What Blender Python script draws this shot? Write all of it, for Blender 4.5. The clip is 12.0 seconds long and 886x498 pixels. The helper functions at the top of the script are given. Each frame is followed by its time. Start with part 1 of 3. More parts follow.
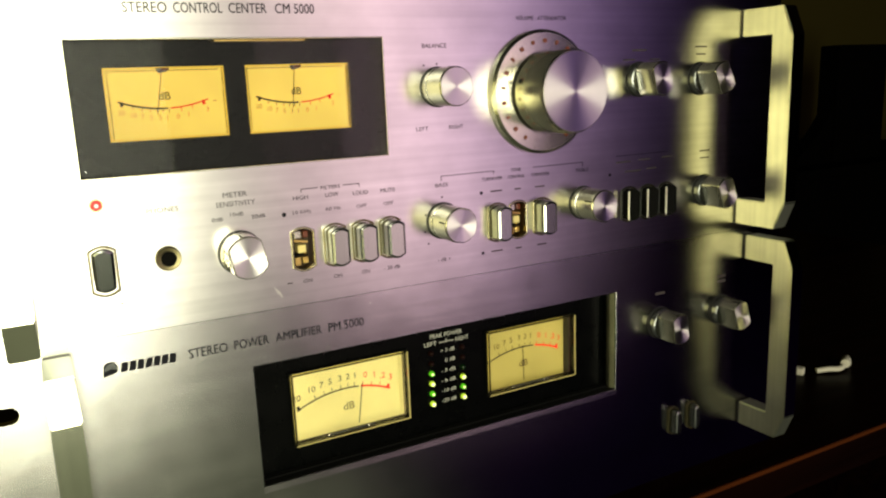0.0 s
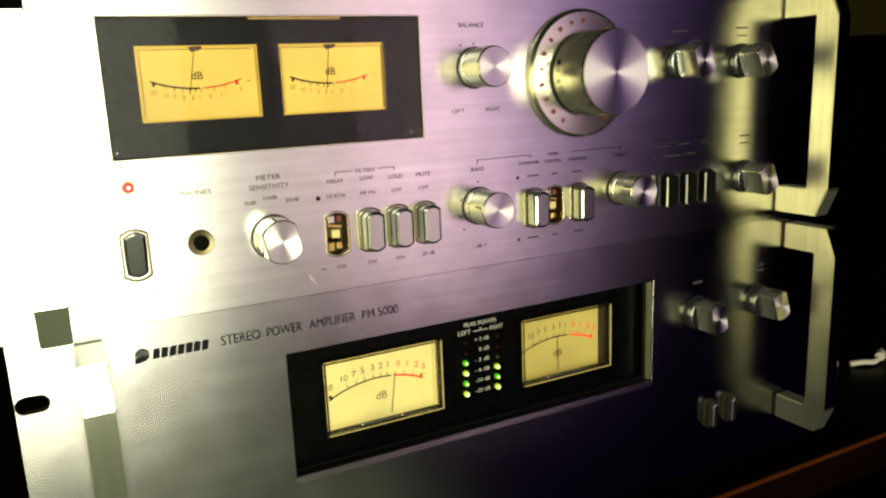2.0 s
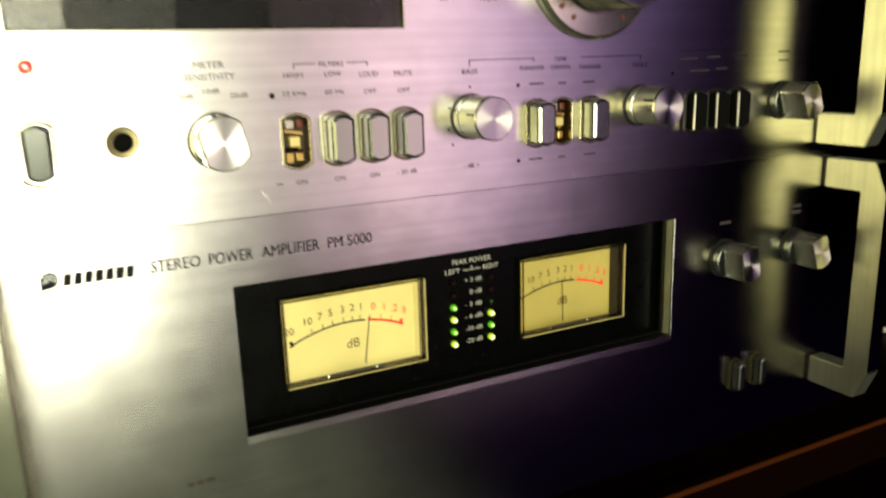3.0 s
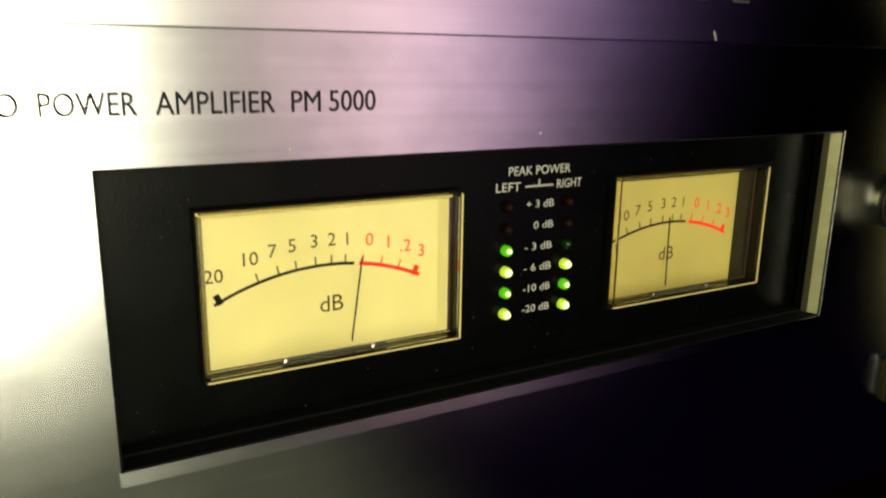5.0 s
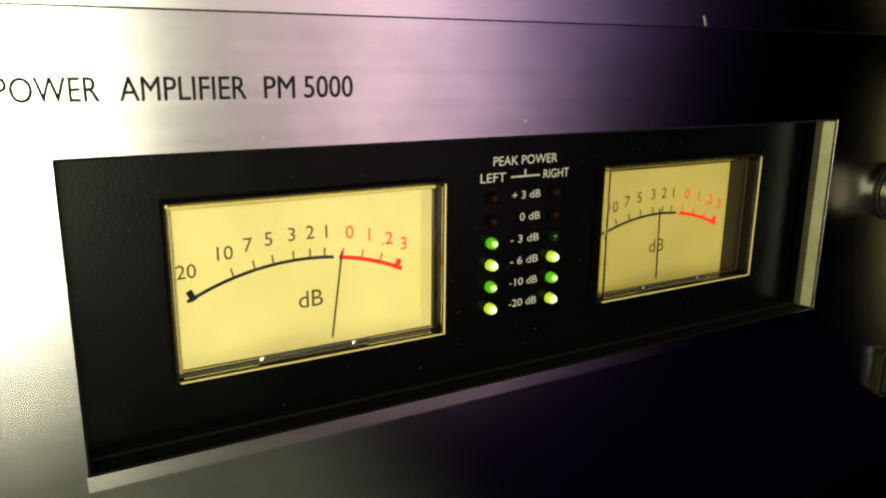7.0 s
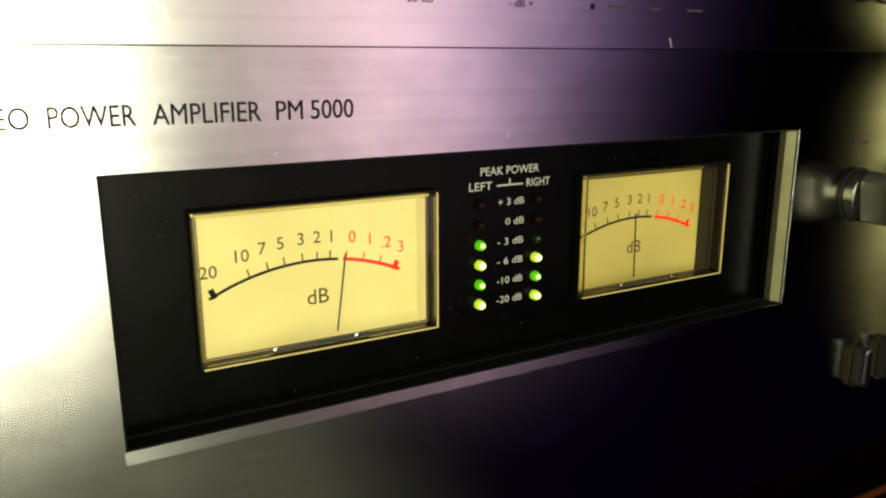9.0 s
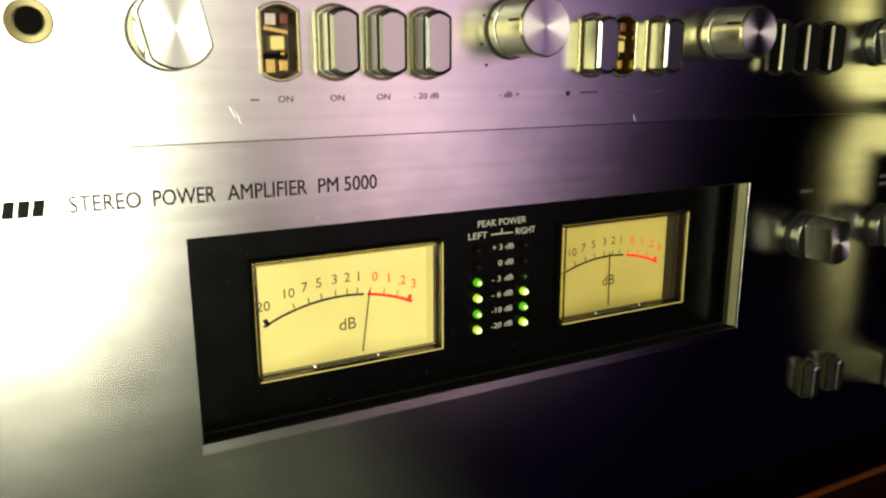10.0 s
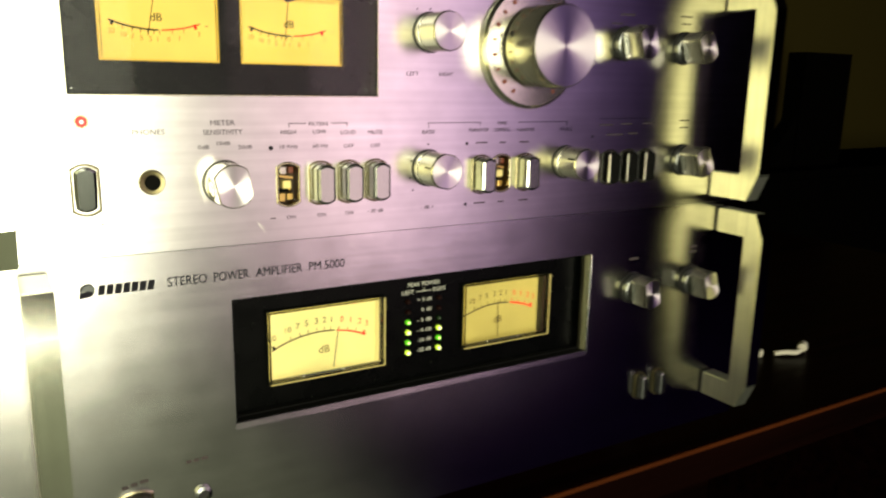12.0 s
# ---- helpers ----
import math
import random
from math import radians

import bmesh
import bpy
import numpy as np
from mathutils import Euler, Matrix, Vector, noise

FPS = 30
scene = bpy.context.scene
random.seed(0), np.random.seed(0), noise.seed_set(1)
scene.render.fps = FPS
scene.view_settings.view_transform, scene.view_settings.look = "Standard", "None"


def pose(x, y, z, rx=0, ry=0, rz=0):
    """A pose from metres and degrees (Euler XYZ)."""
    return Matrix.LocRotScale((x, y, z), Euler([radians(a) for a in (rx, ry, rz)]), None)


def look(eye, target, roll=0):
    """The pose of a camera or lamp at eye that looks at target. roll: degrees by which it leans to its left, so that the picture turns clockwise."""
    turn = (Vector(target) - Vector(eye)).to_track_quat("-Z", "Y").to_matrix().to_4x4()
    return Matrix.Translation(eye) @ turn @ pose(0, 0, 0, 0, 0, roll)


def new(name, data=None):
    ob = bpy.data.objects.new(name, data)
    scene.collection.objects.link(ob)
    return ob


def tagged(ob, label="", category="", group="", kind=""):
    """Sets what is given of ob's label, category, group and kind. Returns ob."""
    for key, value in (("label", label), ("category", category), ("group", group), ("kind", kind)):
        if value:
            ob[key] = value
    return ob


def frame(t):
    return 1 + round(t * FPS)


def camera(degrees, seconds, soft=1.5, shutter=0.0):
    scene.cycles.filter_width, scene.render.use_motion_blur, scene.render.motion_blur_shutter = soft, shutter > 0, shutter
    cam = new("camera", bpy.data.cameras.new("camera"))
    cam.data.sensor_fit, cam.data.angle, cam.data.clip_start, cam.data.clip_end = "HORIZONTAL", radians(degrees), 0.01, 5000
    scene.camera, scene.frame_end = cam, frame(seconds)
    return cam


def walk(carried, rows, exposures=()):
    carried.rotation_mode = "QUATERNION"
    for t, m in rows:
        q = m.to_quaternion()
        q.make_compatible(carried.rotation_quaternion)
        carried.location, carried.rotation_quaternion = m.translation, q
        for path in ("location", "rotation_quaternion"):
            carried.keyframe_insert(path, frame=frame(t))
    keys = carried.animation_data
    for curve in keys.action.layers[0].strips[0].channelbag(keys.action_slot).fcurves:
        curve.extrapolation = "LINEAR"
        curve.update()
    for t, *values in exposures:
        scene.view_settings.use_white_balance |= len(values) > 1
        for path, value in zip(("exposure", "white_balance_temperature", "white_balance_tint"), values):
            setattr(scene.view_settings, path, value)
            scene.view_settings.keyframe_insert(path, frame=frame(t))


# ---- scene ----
cam = camera(59.9, 12.0, soft=2.2, shutter=0.5)
PATH = [
    (0, (0.026, -0.356, 0.332), (0.946, 1.371, -0.083), -2.3),
    (0.5, (0.024, -0.356, 0.33), (0.929, 1.377, -0.091), -2.1),
    (1, (0.019, -0.351, 0.328), (0.919, 1.385, -0.092), -2.3),
    (1.5, (0.018, -0.348, 0.328), (0.912, 1.392, -0.086), -2.6),
    (2, (0.02, -0.342, 0.326), (0.908, 1.398, -0.102), -2.4),
    (2.5, (0.024, -0.321, 0.316), (0.91, 1.417, -0.128), -2.2),
    (3, (0.053, -0.294, 0.286), (0.926, 1.441, -0.191), -1.8),
    (5, (0.097, -0.159, 0.225), (1.039, 1.536, -0.265), 0.9),
    (5.5, (0.104, -0.154, 0.215), (1.042, 1.542, -0.277), 0.5),
    (6, (0.103, -0.151, 0.217), (1.053, 1.539, -0.272), 0.8),
    (6.5, (0.103, -0.152, 0.22), (1.057, 1.538, -0.263), 0.6),
    (7, (0.102, -0.155, 0.222), (1.06, 1.529, -0.271), 0.6),
    (9, (0.094, -0.176, 0.226), (1.043, 1.519, -0.248), -0.1),
    (9.5, (0.08, -0.196, 0.242), (1.0, 1.514, -0.233), -0.2),
    (10, (0.074, -0.222, 0.251), (0.981, 1.497, -0.218), -0.1),
    (10.5, (0.06, -0.25, 0.268), (0.957, 1.473, -0.208), -0.0),
    (11, (0.047, -0.284, 0.283), (0.961, 1.435, -0.175), -0.0),
    (11.5, (0.034, -0.316, 0.296), (0.959, 1.399, -0.154), 0.1),
    (12, (0.013, -0.356, 0.309), (1.018, 1.318, -0.126), 1.2),
]
walk(cam, [(t, look(eye, target, roll)) for t, eye, target, roll in PATH],
     exposures=[(0.0, -0.42), (2.5, -0.36), (5.0, -0.48), (7.2, -0.48), (9.0, -0.42), (11.0, -0.34), (12.0, -0.1)])

# ---- light ----
world = bpy.data.worlds.new("world")
scene.world = world
world.use_nodes = True
world.node_tree.nodes["Background"].inputs[0].default_value = (0.10, 0.09, 0.05, 1)
world.node_tree.nodes["Background"].inputs[1].default_value = 0.001
scene.view_settings.exposure = 0.0


def area(name, eye, target, wide, high, watts, colour):
    data = bpy.data.lights.new(name, "AREA")
    data.shape, data.size, data.size_y, data.energy, data.color = "RECTANGLE", wide, high, watts, colour
    ob = new(name, data)
    ob.matrix_world = look(eye, target)
    return ob


# a tall bright window at the far end of the room, added glow panels further along, and an added warm fill close by
def panel_light(name, x0, x1, z0, z1, radiance, colour):
    """A luminous rectangle on the far wall, by its edges."""
    watts = radiance * math.pi * (x1 - x0) * (z1 - z0)
    return area(name, ((x0 + x1) / 2, -3.0, (z0 + z1) / 2), ((x0 + x1) / 2, 0.0, (z0 + z1) / 2), x1 - x0, z1 - z0, watts, colour)


panel_light("far_window", -0.52, 0.16, -0.58, 1.57, 20.0, (1.0, 0.98, 0.69))
# unseen glow panels standing in for the bright wall beside the window
panel_light("pale_wall_glow", 0.17, 0.56, -0.60, 1.57, 2.4, (0.98, 0.96, 0.72))
panel_light("dim_wall_glow", 0.57, 0.93, -0.60, 1.57, 0.55, (0.98, 0.88, 0.76))
# unseen lilac and violet panels, added for the tint reflected in the fronts
panel_light("lilac_glow_top", 0.94, 1.30, 0.42, 1.45, 1.6, (0.95, 0.74, 0.71))
panel_light("lilac_glow_foot", 0.94, 1.30, -0.60, 0.41, 0.9, (0.95, 0.74, 0.71))
panel_light("lilac_glow", 1.31, 1.86, -0.68, 1.45, 2.2, (0.95, 0.66, 0.71))
panel_light("lilac_glow_side", 1.87, 2.30, -0.68, 1.45, 1.15, (0.84, 0.55, 0.84))
panel_light("violet_glow", 2.31, 2.75, 0.10, 1.35, 0.45, (0.50, 0.28, 0.92))
# unseen warm fill, added to brighten the handles and knob sides
area("warm_fill", (-0.33, -0.48, 0.25), (-0.33, 0.0, 0.23), 0.50, 0.44, 3.3, (1.0, 0.95, 0.40))


# ---- materials ----
def material(name):
    m = bpy.data.materials.new(name)
    m.use_nodes = True
    return m, m.node_tree.nodes, m.node_tree.links, m.node_tree.nodes["Principled BSDF"]


def setp(p, colour, rough, metal=0.0):
    p.inputs["Base Color"].default_value = (*colour, 1)
    p.inputs["Roughness"].default_value = rough
    p.inputs["Metallic"].default_value = metal


def spread(nodes, links, scale, detail=4.0, stretch=(1, 1, 1), lo=0.0, hi=1.0, a=0.3, b=0.7):
    """Noise in object space, mapped from a..b to lo..hi."""
    tc = nodes.new("ShaderNodeTexCoord")
    mp = nodes.new("ShaderNodeMapping")
    mp.inputs["Scale"].default_value = stretch
    nz = nodes.new("ShaderNodeTexNoise")
    nz.inputs["Scale"].default_value = scale
    nz.inputs["Detail"].default_value = detail
    mr = nodes.new("ShaderNodeMapRange")
    for i, v in enumerate((a, b, lo, hi)):
        mr.inputs[i + 1].default_value = v
    links.new(tc.outputs["Object"], mp.inputs["Vector"])
    links.new(mp.outputs["Vector"], nz.inputs["Vector"])
    links.new(nz.outputs[0], mr.inputs[0])
    return mr.outputs[0]


def math_node(nodes, links, op, a, b):
    n = nodes.new("ShaderNodeMath")
    n.operation = op
    for i, v in enumerate((a, b)):
        if isinstance(v, (int, float)):
            n.inputs[i].default_value = v
        else:
            links.new(v, n.inputs[i])
    return n.outputs[0]


def bump(nodes, links, p, height, strength, distance):
    bp = nodes.new("ShaderNodeBump")
    bp.inputs["Strength"].default_value = strength
    bp.inputs["Distance"].default_value = distance
    links.new(height, bp.inputs["Height"])
    links.new(bp.outputs[0], p.inputs["Normal"])


def brushed(name, colour, rough, aniso, along, mottle=(0.76, 1.14)):
    """Aluminium brushed along a direction: fine streaks, mottled reflections put into a cloudy tone, and a gloss drawn
    out across the grain.
    """
    m, n, l, p = material(name)
    n.remove(p)
    g = n.new("ShaderNodeBsdfAnisotropic")
    g.distribution = "BECKMANN"
    g.inputs["Anisotropy"].default_value = aniso
    vec = n.new("ShaderNodeCombineXYZ")
    for i in range(3):
        vec.inputs[i].default_value = along[i]
    l.new(vec.outputs[0], g.inputs["Tangent"])
    lines = tuple(14 if a else 700 for a in along)
    g.inputs["Roughness"].default_value = rough
    tone = math_node(n, l, "MULTIPLY", spread(n, l, 1.0, 2.0, tuple(0.5 * a for a in lines), 0.86, 1.10, 0.1, 0.9), spread(n, l, 36.0, 4.0, (1, 1, 1.3), *mottle, 0.1, 0.9))
    mix = n.new("ShaderNodeMix")
    mix.data_type, mix.blend_type = "RGBA", "MULTIPLY"
    mix.inputs["Factor"].default_value = 1.0
    mix.inputs["A"].default_value = (*colour, 1)
    l.new(tone, mix.inputs["B"])
    l.new(mix.outputs["Result"], g.inputs["Color"])
    l.new(g.outputs[0], n["Material Output"].inputs["Surface"])
    return m


def spun(name, colour, rough, aniso=0.9):
    """Lathe-turned face: the gloss runs out from the centre in rays."""
    m, n, l, p = material(name)
    setp(p, colour, rough, 1.0)
    p.inputs["Anisotropic"].default_value = aniso
    tc = n.new("ShaderNodeTexCoord")
    mul = n.new("ShaderNodeVectorMath")
    mul.operation = "MULTIPLY"
    mul.inputs[1].default_value = (1, 0, 1)
    nrm = n.new("ShaderNodeVectorMath")
    nrm.operation = "NORMALIZE"
    l.new(tc.outputs["Object"], mul.inputs[0])
    l.new(mul.outputs[0], nrm.inputs[0])
    l.new(nrm.outputs[0], p.inputs["Tangent"])
    ln = n.new("ShaderNodeVectorMath")
    ln.operation = "LENGTH"
    l.new(mul.outputs[0], ln.inputs[0])
    nz = n.new("ShaderNodeTexNoise")
    nz.noise_dimensions = "1D"
    nz.inputs["Scale"].default_value = 2600.0
    l.new(ln.outputs["Value"], nz.inputs["W"])
    bump(n, l, p, nz.outputs[0], 0.15, 0.00003)
    return m


def plain(name, colour, rough, metal=0.0, grain=0.0, scale=300.0, vary=0.0, gloss=0.5):
    m, n, l, p = material(name)
    setp(p, colour, rough, metal)
    p.inputs["Specular IOR Level"].default_value = gloss
    if vary:
        v = spread(n, l, scale * 0.1, 5.0, lo=rough - vary, hi=rough + vary)
        l.new(v, p.inputs["Roughness"])
    if grain:
        bump(n, l, p, spread(n, l, scale, 3.0), grain, 0.0002)
    return m


def glow(name, colour, strength, base=None):
    m, n, l, p = material(name)
    setp(p, base or colour, 0.35)
    p.inputs["Emission Color"].default_value = (*colour, 1)
    p.inputs["Emission Strength"].default_value = strength
    return m


def lit_card(name, colour, strength):
    """Printed dial card lit from a lamp behind it: uneven glow."""
    m, n, l, p = material(name)
    setp(p, tuple(0.15 * c for c in colour), 0.7)
    p.inputs["Emission Color"].default_value = (*colour, 1)
    v = spread(n, l, 32.0, 2.0, lo=strength * 0.86, hi=strength * 1.1)
    fleck = spread(n, l, 1500.0, 2.0, lo=-0.02, hi=0.02)
    l.new(math_node(n, l, "ADD", v, fleck), p.inputs["Emission Strength"])
    return m


def wood(name, dark, light):
    m, n, l, p = material(name)
    setp(p, dark, 0.32)
    p.inputs["Specular IOR Level"].default_value = 0.03
    v = spread(n, l, 1.0, 8.0, (3, 60, 60), 0, 1)
    mix = n.new("ShaderNodeMix")
    mix.data_type = "RGBA"
    mix.inputs["A"].default_value = (*dark, 1)
    mix.inputs["B"].default_value = (*light, 1)
    l.new(v, mix.inputs["Factor"])
    l.new(mix.outputs["Result"], p.inputs["Base Color"])
    bump(n, l, p, v, 0.3, 0.0006)
    return m


def clear(name, rough=0.02, tint=(1, 1, 1), ior=1.22):
    m, n, l, p = material(name)
    setp(p, tint, rough)
    p.inputs["Transmission Weight"].default_value = 1.0
    p.inputs["IOR"].default_value = ior
    return m


def coated(name, shine):
    """Thin coated pane: nearly clear, with a weak even reflection."""
    m, n, l, p = material(name)
    n.remove(p)
    mix, see, gl = n.new("ShaderNodeMixShader"), n.new("ShaderNodeBsdfTransparent"), n.new("ShaderNodeBsdfGlossy")
    gl.inputs["Roughness"].default_value = 0.04
    mix.inputs[0].default_value = shine
    l.new(see.outputs[0], mix.inputs[1])
    l.new(gl.outputs[0], mix.inputs[2])
    l.new(mix.outputs[0], n["Material Output"].inputs["Surface"])
    return m


PANEL = brushed("brushed_aluminium_panel", (0.80, 0.78, 0.78), 0.275, 0.12, (1, 0, 0))
# lower panel: dimmer reflections put into a darker aluminium colour
DIMMED_PANEL = brushed("dimmed_aluminium_panel", (0.70, 0.68, 0.69), 0.265, 0.12, (1, 0, 0), (0.64, 1.20))
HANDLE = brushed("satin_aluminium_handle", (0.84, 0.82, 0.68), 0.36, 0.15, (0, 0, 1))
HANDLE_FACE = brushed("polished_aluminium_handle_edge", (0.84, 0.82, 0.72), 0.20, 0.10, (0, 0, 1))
# handle ends: their dim reflection put into a darker, greener colour
HANDLE_END = plain("shaded_handle_end", (0.52, 0.56, 0.46), 0.42, 1.0)
SCRATCH = plain("scratched_bare_metal", (0.75, 0.73, 0.70), 0.42, 1.0)
TURNED = plain("turned_aluminium", (0.64, 0.62, 0.54), 0.24, 1.0)
FACE = spun("spun_aluminium_face", (0.82, 0.79, 0.80), 0.30, 0.92)
CAP = plain("grey_cap_metal", (0.42, 0.43, 0.40), 0.2, 1.0)
SOCKET = plain("tarnished_socket_metal", (0.15, 0.13, 0.07), 0.3, 1.0)
BEZEL = plain("bronze_toned_bezel", (0.42, 0.38, 0.26), 0.25, 1.0)
VOID = plain("matt_black", (0.003, 0.003, 0.003), 0.9, gloss=0.1)
SOOT = plain("dull_black_lacquer", (0.0012, 0.0011, 0.0010), 1.0, 0.0, 0.2, 200.0, gloss=0.0)
BLACK = plain("black_plastic", (0.012, 0.012, 0.013), 0.4)
DARK = plain("black_painted_steel", (0.004, 0.004, 0.005), 0.8, 0.0, 0.3, 900.0, 0.1, 0.12)
INK = plain("black_print", (0.012, 0.012, 0.018), 0.5, gloss=0.06)
WHITE_INK = plain("white_print", (0.55, 0.55, 0.53), 0.5)
RED_INK = plain("red_print", (0.75, 0.02, 0.01), 0.8, gloss=0.1)
FADED_INK = plain("faded_brown_print", (0.34, 0.20, 0.04), 0.8, gloss=0.1)
FADED_RED = plain("faded_orange_print", (0.60, 0.22, 0.05), 0.8, gloss=0.1)
DIAL_RED = plain("faded_red_print", (0.20, 0.06, 0.05), 0.6, gloss=0.1)
DIAL_INK = plain("black_dial_print", (0.010, 0.009, 0.008), 0.8, gloss=0.1)
CARD_INK = plain("brown_print", (0.05, 0.03, 0.01), 0.8, gloss=0.1)
CREAM = plain("cream_plastic", (0.72, 0.68, 0.58), 0.45, 0.0, 0.1, 400.0, 0.08)
RED_LUG = plain("red_lug_plastic", (0.14, 0.03, 0.015), 0.35)
# yellow switch plunger, and the painted edge light of the clear covers
CREAM_Y = plain("yellow_plastic_lit_edge", (0.85, 0.70, 0.30), 0.4)
# brass of the switch contacts; also paints the amber-lit window ledge
BRASS = plain("brass_contact_lit_ledge", (0.60, 0.42, 0.14), 0.28, 1.0)
BROWN = plain("brown_bakelite", (0.03, 0.012, 0.006), 0.4)
AMBER_WELL = plain("amber_switch_body", (0.05, 0.024, 0.007), 0.3)
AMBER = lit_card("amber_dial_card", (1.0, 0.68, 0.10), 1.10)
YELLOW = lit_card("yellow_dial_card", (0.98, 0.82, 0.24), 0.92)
# right meter's card: deeper yellow, weaker emission
YELLOW_DIM = lit_card("yellow_dial_card_dimmer", (0.96, 0.76, 0.15), 0.36)
REVEAL = brushed("bare_streaked_metal", (0.66, 0.66, 0.60), 0.50, 0.2, (1, 0, 0))
# clear rim, tinted yellow for the light caught in its thickness
RIM = clear("yellow_lit_acrylic_rim", 0.12, (1.0, 0.93, 0.70))
GLASS = clear("clear_acrylic")
PANE = coated("coated_window_pane", 0.018)
STEEL = plain("dull_grey_switch_metal", (0.22, 0.23, 0.23), 0.24, 1.0)
LED_G = glow("green_led_lit", (0.12, 0.62, 0.01), 0.55)
LED_Y = glow("lime_led_lit", (0.55, 0.80, 0.04), 0.85)
LED_CORE = glow("led_core_lit", (0.95, 1.0, 0.45), 1.6)
LED_OFF = plain("red_led_unlit", (0.008, 0.0006, 0.0006), 0.6, gloss=0.15)
LED_GOFF = plain("green_led_unlit", (0.004, 0.02, 0.006), 0.25)
PILOT = glow("red_pilot_lit", (1.0, 0.07, 0.06), 1.3)
PILOT_CORE = glow("pilot_filament", (1.0, 0.62, 0.58), 1.6)
FAINT = plain("worn_print", (0.06, 0.05, 0.055), 1.0, gloss=0.0)
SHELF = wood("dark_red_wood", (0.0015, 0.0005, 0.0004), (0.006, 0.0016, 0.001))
# lighter red wood, painting the light streak on the shelf's front edge
EDGE_STREAK = wood("lit_red_wood_edge", (0.02, 0.005, 0.002), (0.07, 0.018, 0.005))
# unseen walls and ceiling: the room's darkness put into a near-black colour
SHADE = plain("near_black_wall", (0.006, 0.0055, 0.005), 0.95, 0.0, 0.4, 120.0, gloss=0.0)
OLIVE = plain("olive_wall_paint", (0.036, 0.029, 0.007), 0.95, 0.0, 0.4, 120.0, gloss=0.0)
# reflector colour for the unseen floor patch below
FLOOR_BOUNCE = plain("grey_green_floor_bounce", (0.155, 0.172, 0.142), 0.95, 0.0, 0.8, 300.0, gloss=0.0)
CARPET = plain("dark_violet_carpet", (0.005, 0.0022, 0.016), 0.95, 0.0, 0.6, 400.0, gloss=0.0)


def speckled():
    """Black anodised window plate with dust and wiped streaks that catch the light."""
    m, n, l, p = material("dusty_black_plate")
    setp(p, (0.001, 0.001, 0.001), 0.3)
    p.inputs["Specular IOR Level"].default_value = 0.10
    r = spread(n, l, 70.0, 4.0, lo=0.24, hi=0.32)
    l.new(r, p.inputs["Roughness"])
    dust = spread(n, l, 900.0, 6.0, lo=0.0, hi=1.0, a=0.67, b=0.80)
    mix = n.new("ShaderNodeMix")
    mix.data_type = "RGBA"
    mix.inputs["A"].default_value = (0.0006, 0.0008, 0.0008, 1)
    mix.inputs["B"].default_value = (0.07, 0.08, 0.07, 1)
    l.new(dust, mix.inputs["Factor"])
    l.new(mix.outputs["Result"], p.inputs["Base Color"])
    bump(n, l, p, spread(n, l, 1400.0, 2.0), 0.10, 0.0001)
    return m


PLATE = speckled()


# ---- mesh tools ----
def part(name, bm, mat, parent=None, label="", at=None, smooth=False):
    me = bpy.data.meshes.new(name)
    bm.to_mesh(me)
    bm.free()
    return part_mesh(name, me, mat, parent, label, at, smooth)


def part_mesh(name, me, mat, parent=None, label="", at=None, smooth=False):
    if mat and not me.materials:
        me.materials.append(mat)
    if smooth:
        me.shade_smooth()
        me.set_sharp_from_angle(angle=radians(35))
    ob = new(name, me)
    if parent:
        ob.parent = parent
    if at:
        ob.location = at
    return tagged(ob, label)


def block(lo, hi, bevel=0.0, seg=2):
    bm = bmesh.new()
    bmesh.ops.create_cube(bm, size=1)
    for v in bm.verts:
        v.co = Vector([lo[i] if v.co[i] < 0 else hi[i] for i in range(3)])
    if bevel:
        bmesh.ops.bevel(bm, geom=bm.edges[:], offset=bevel, segments=seg, affect="EDGES", profile=0.5)
    return bm


def joined(*bms):
    out = bmesh.new()
    for b in bms:
        me = bpy.data.meshes.new("tmp")
        b.to_mesh(me)
        b.free()
        out.from_mesh(me)
        bpy.data.meshes.remove(me)
    return out


def outline_bm(loops, y0, y1, bevel=0.0):
    """A plate in x and z from an outer loop and holes, from y0 (front) to y1 (back)."""
    bm = bmesh.new()
    edges = []
    for loop in loops:
        vs = [bm.verts.new((x, y0, z)) for x, z in loop]
        edges += [bm.edges.new((vs[i], vs[(i + 1) % len(vs)])) for i in range(len(vs))]
    bmesh.ops.triangle_fill(bm, edges=edges, use_beauty=True, normal=(0, -1, 0))
    faces = bm.faces[:]
    made = bmesh.ops.extrude_face_region(bm, geom=faces)["geom"]
    for v in made:
        if isinstance(v, bmesh.types.BMVert):
            v.co.y = y1
    if bevel:
        bm.normal_update()
        front = [e for e in bm.edges if all(abs(v.co.y - y0) < 1e-7 for v in e.verts)
                 and any(abs(f.normal.y) < 0.5 for f in e.link_faces)]
        bmesh.ops.bevel(bm, geom=front, offset=bevel, segments=2, affect="EDGES", profile=0.5)
    bmesh.ops.recalc_face_normals(bm, faces=bm.faces[:])
    return bm


def rect(x0, x1, z0, z1):
    return [(x0, z0), (x1, z0), (x1, z1), (x0, z1)]


def arched(x, z, w, h, rise, n=8):
    """A slot with straight sides and bowed top and bottom."""
    pts = []
    for i in range(n + 1):
        u = i / n * 2 - 1
        pts.append((x + u * w / 2, z - h / 2 + rise * u * u))
    for i in range(n + 1):
        u = 1 - i / n * 2
        pts.append((x + u * w / 2, z + h / 2 - rise * u * u))
    return pts


def round_loop(x, z, r, n=32):
    return [(x + r * math.cos(2 * math.pi * i / n), z + r * math.sin(2 * math.pi * i / n)) for i in range(n)]


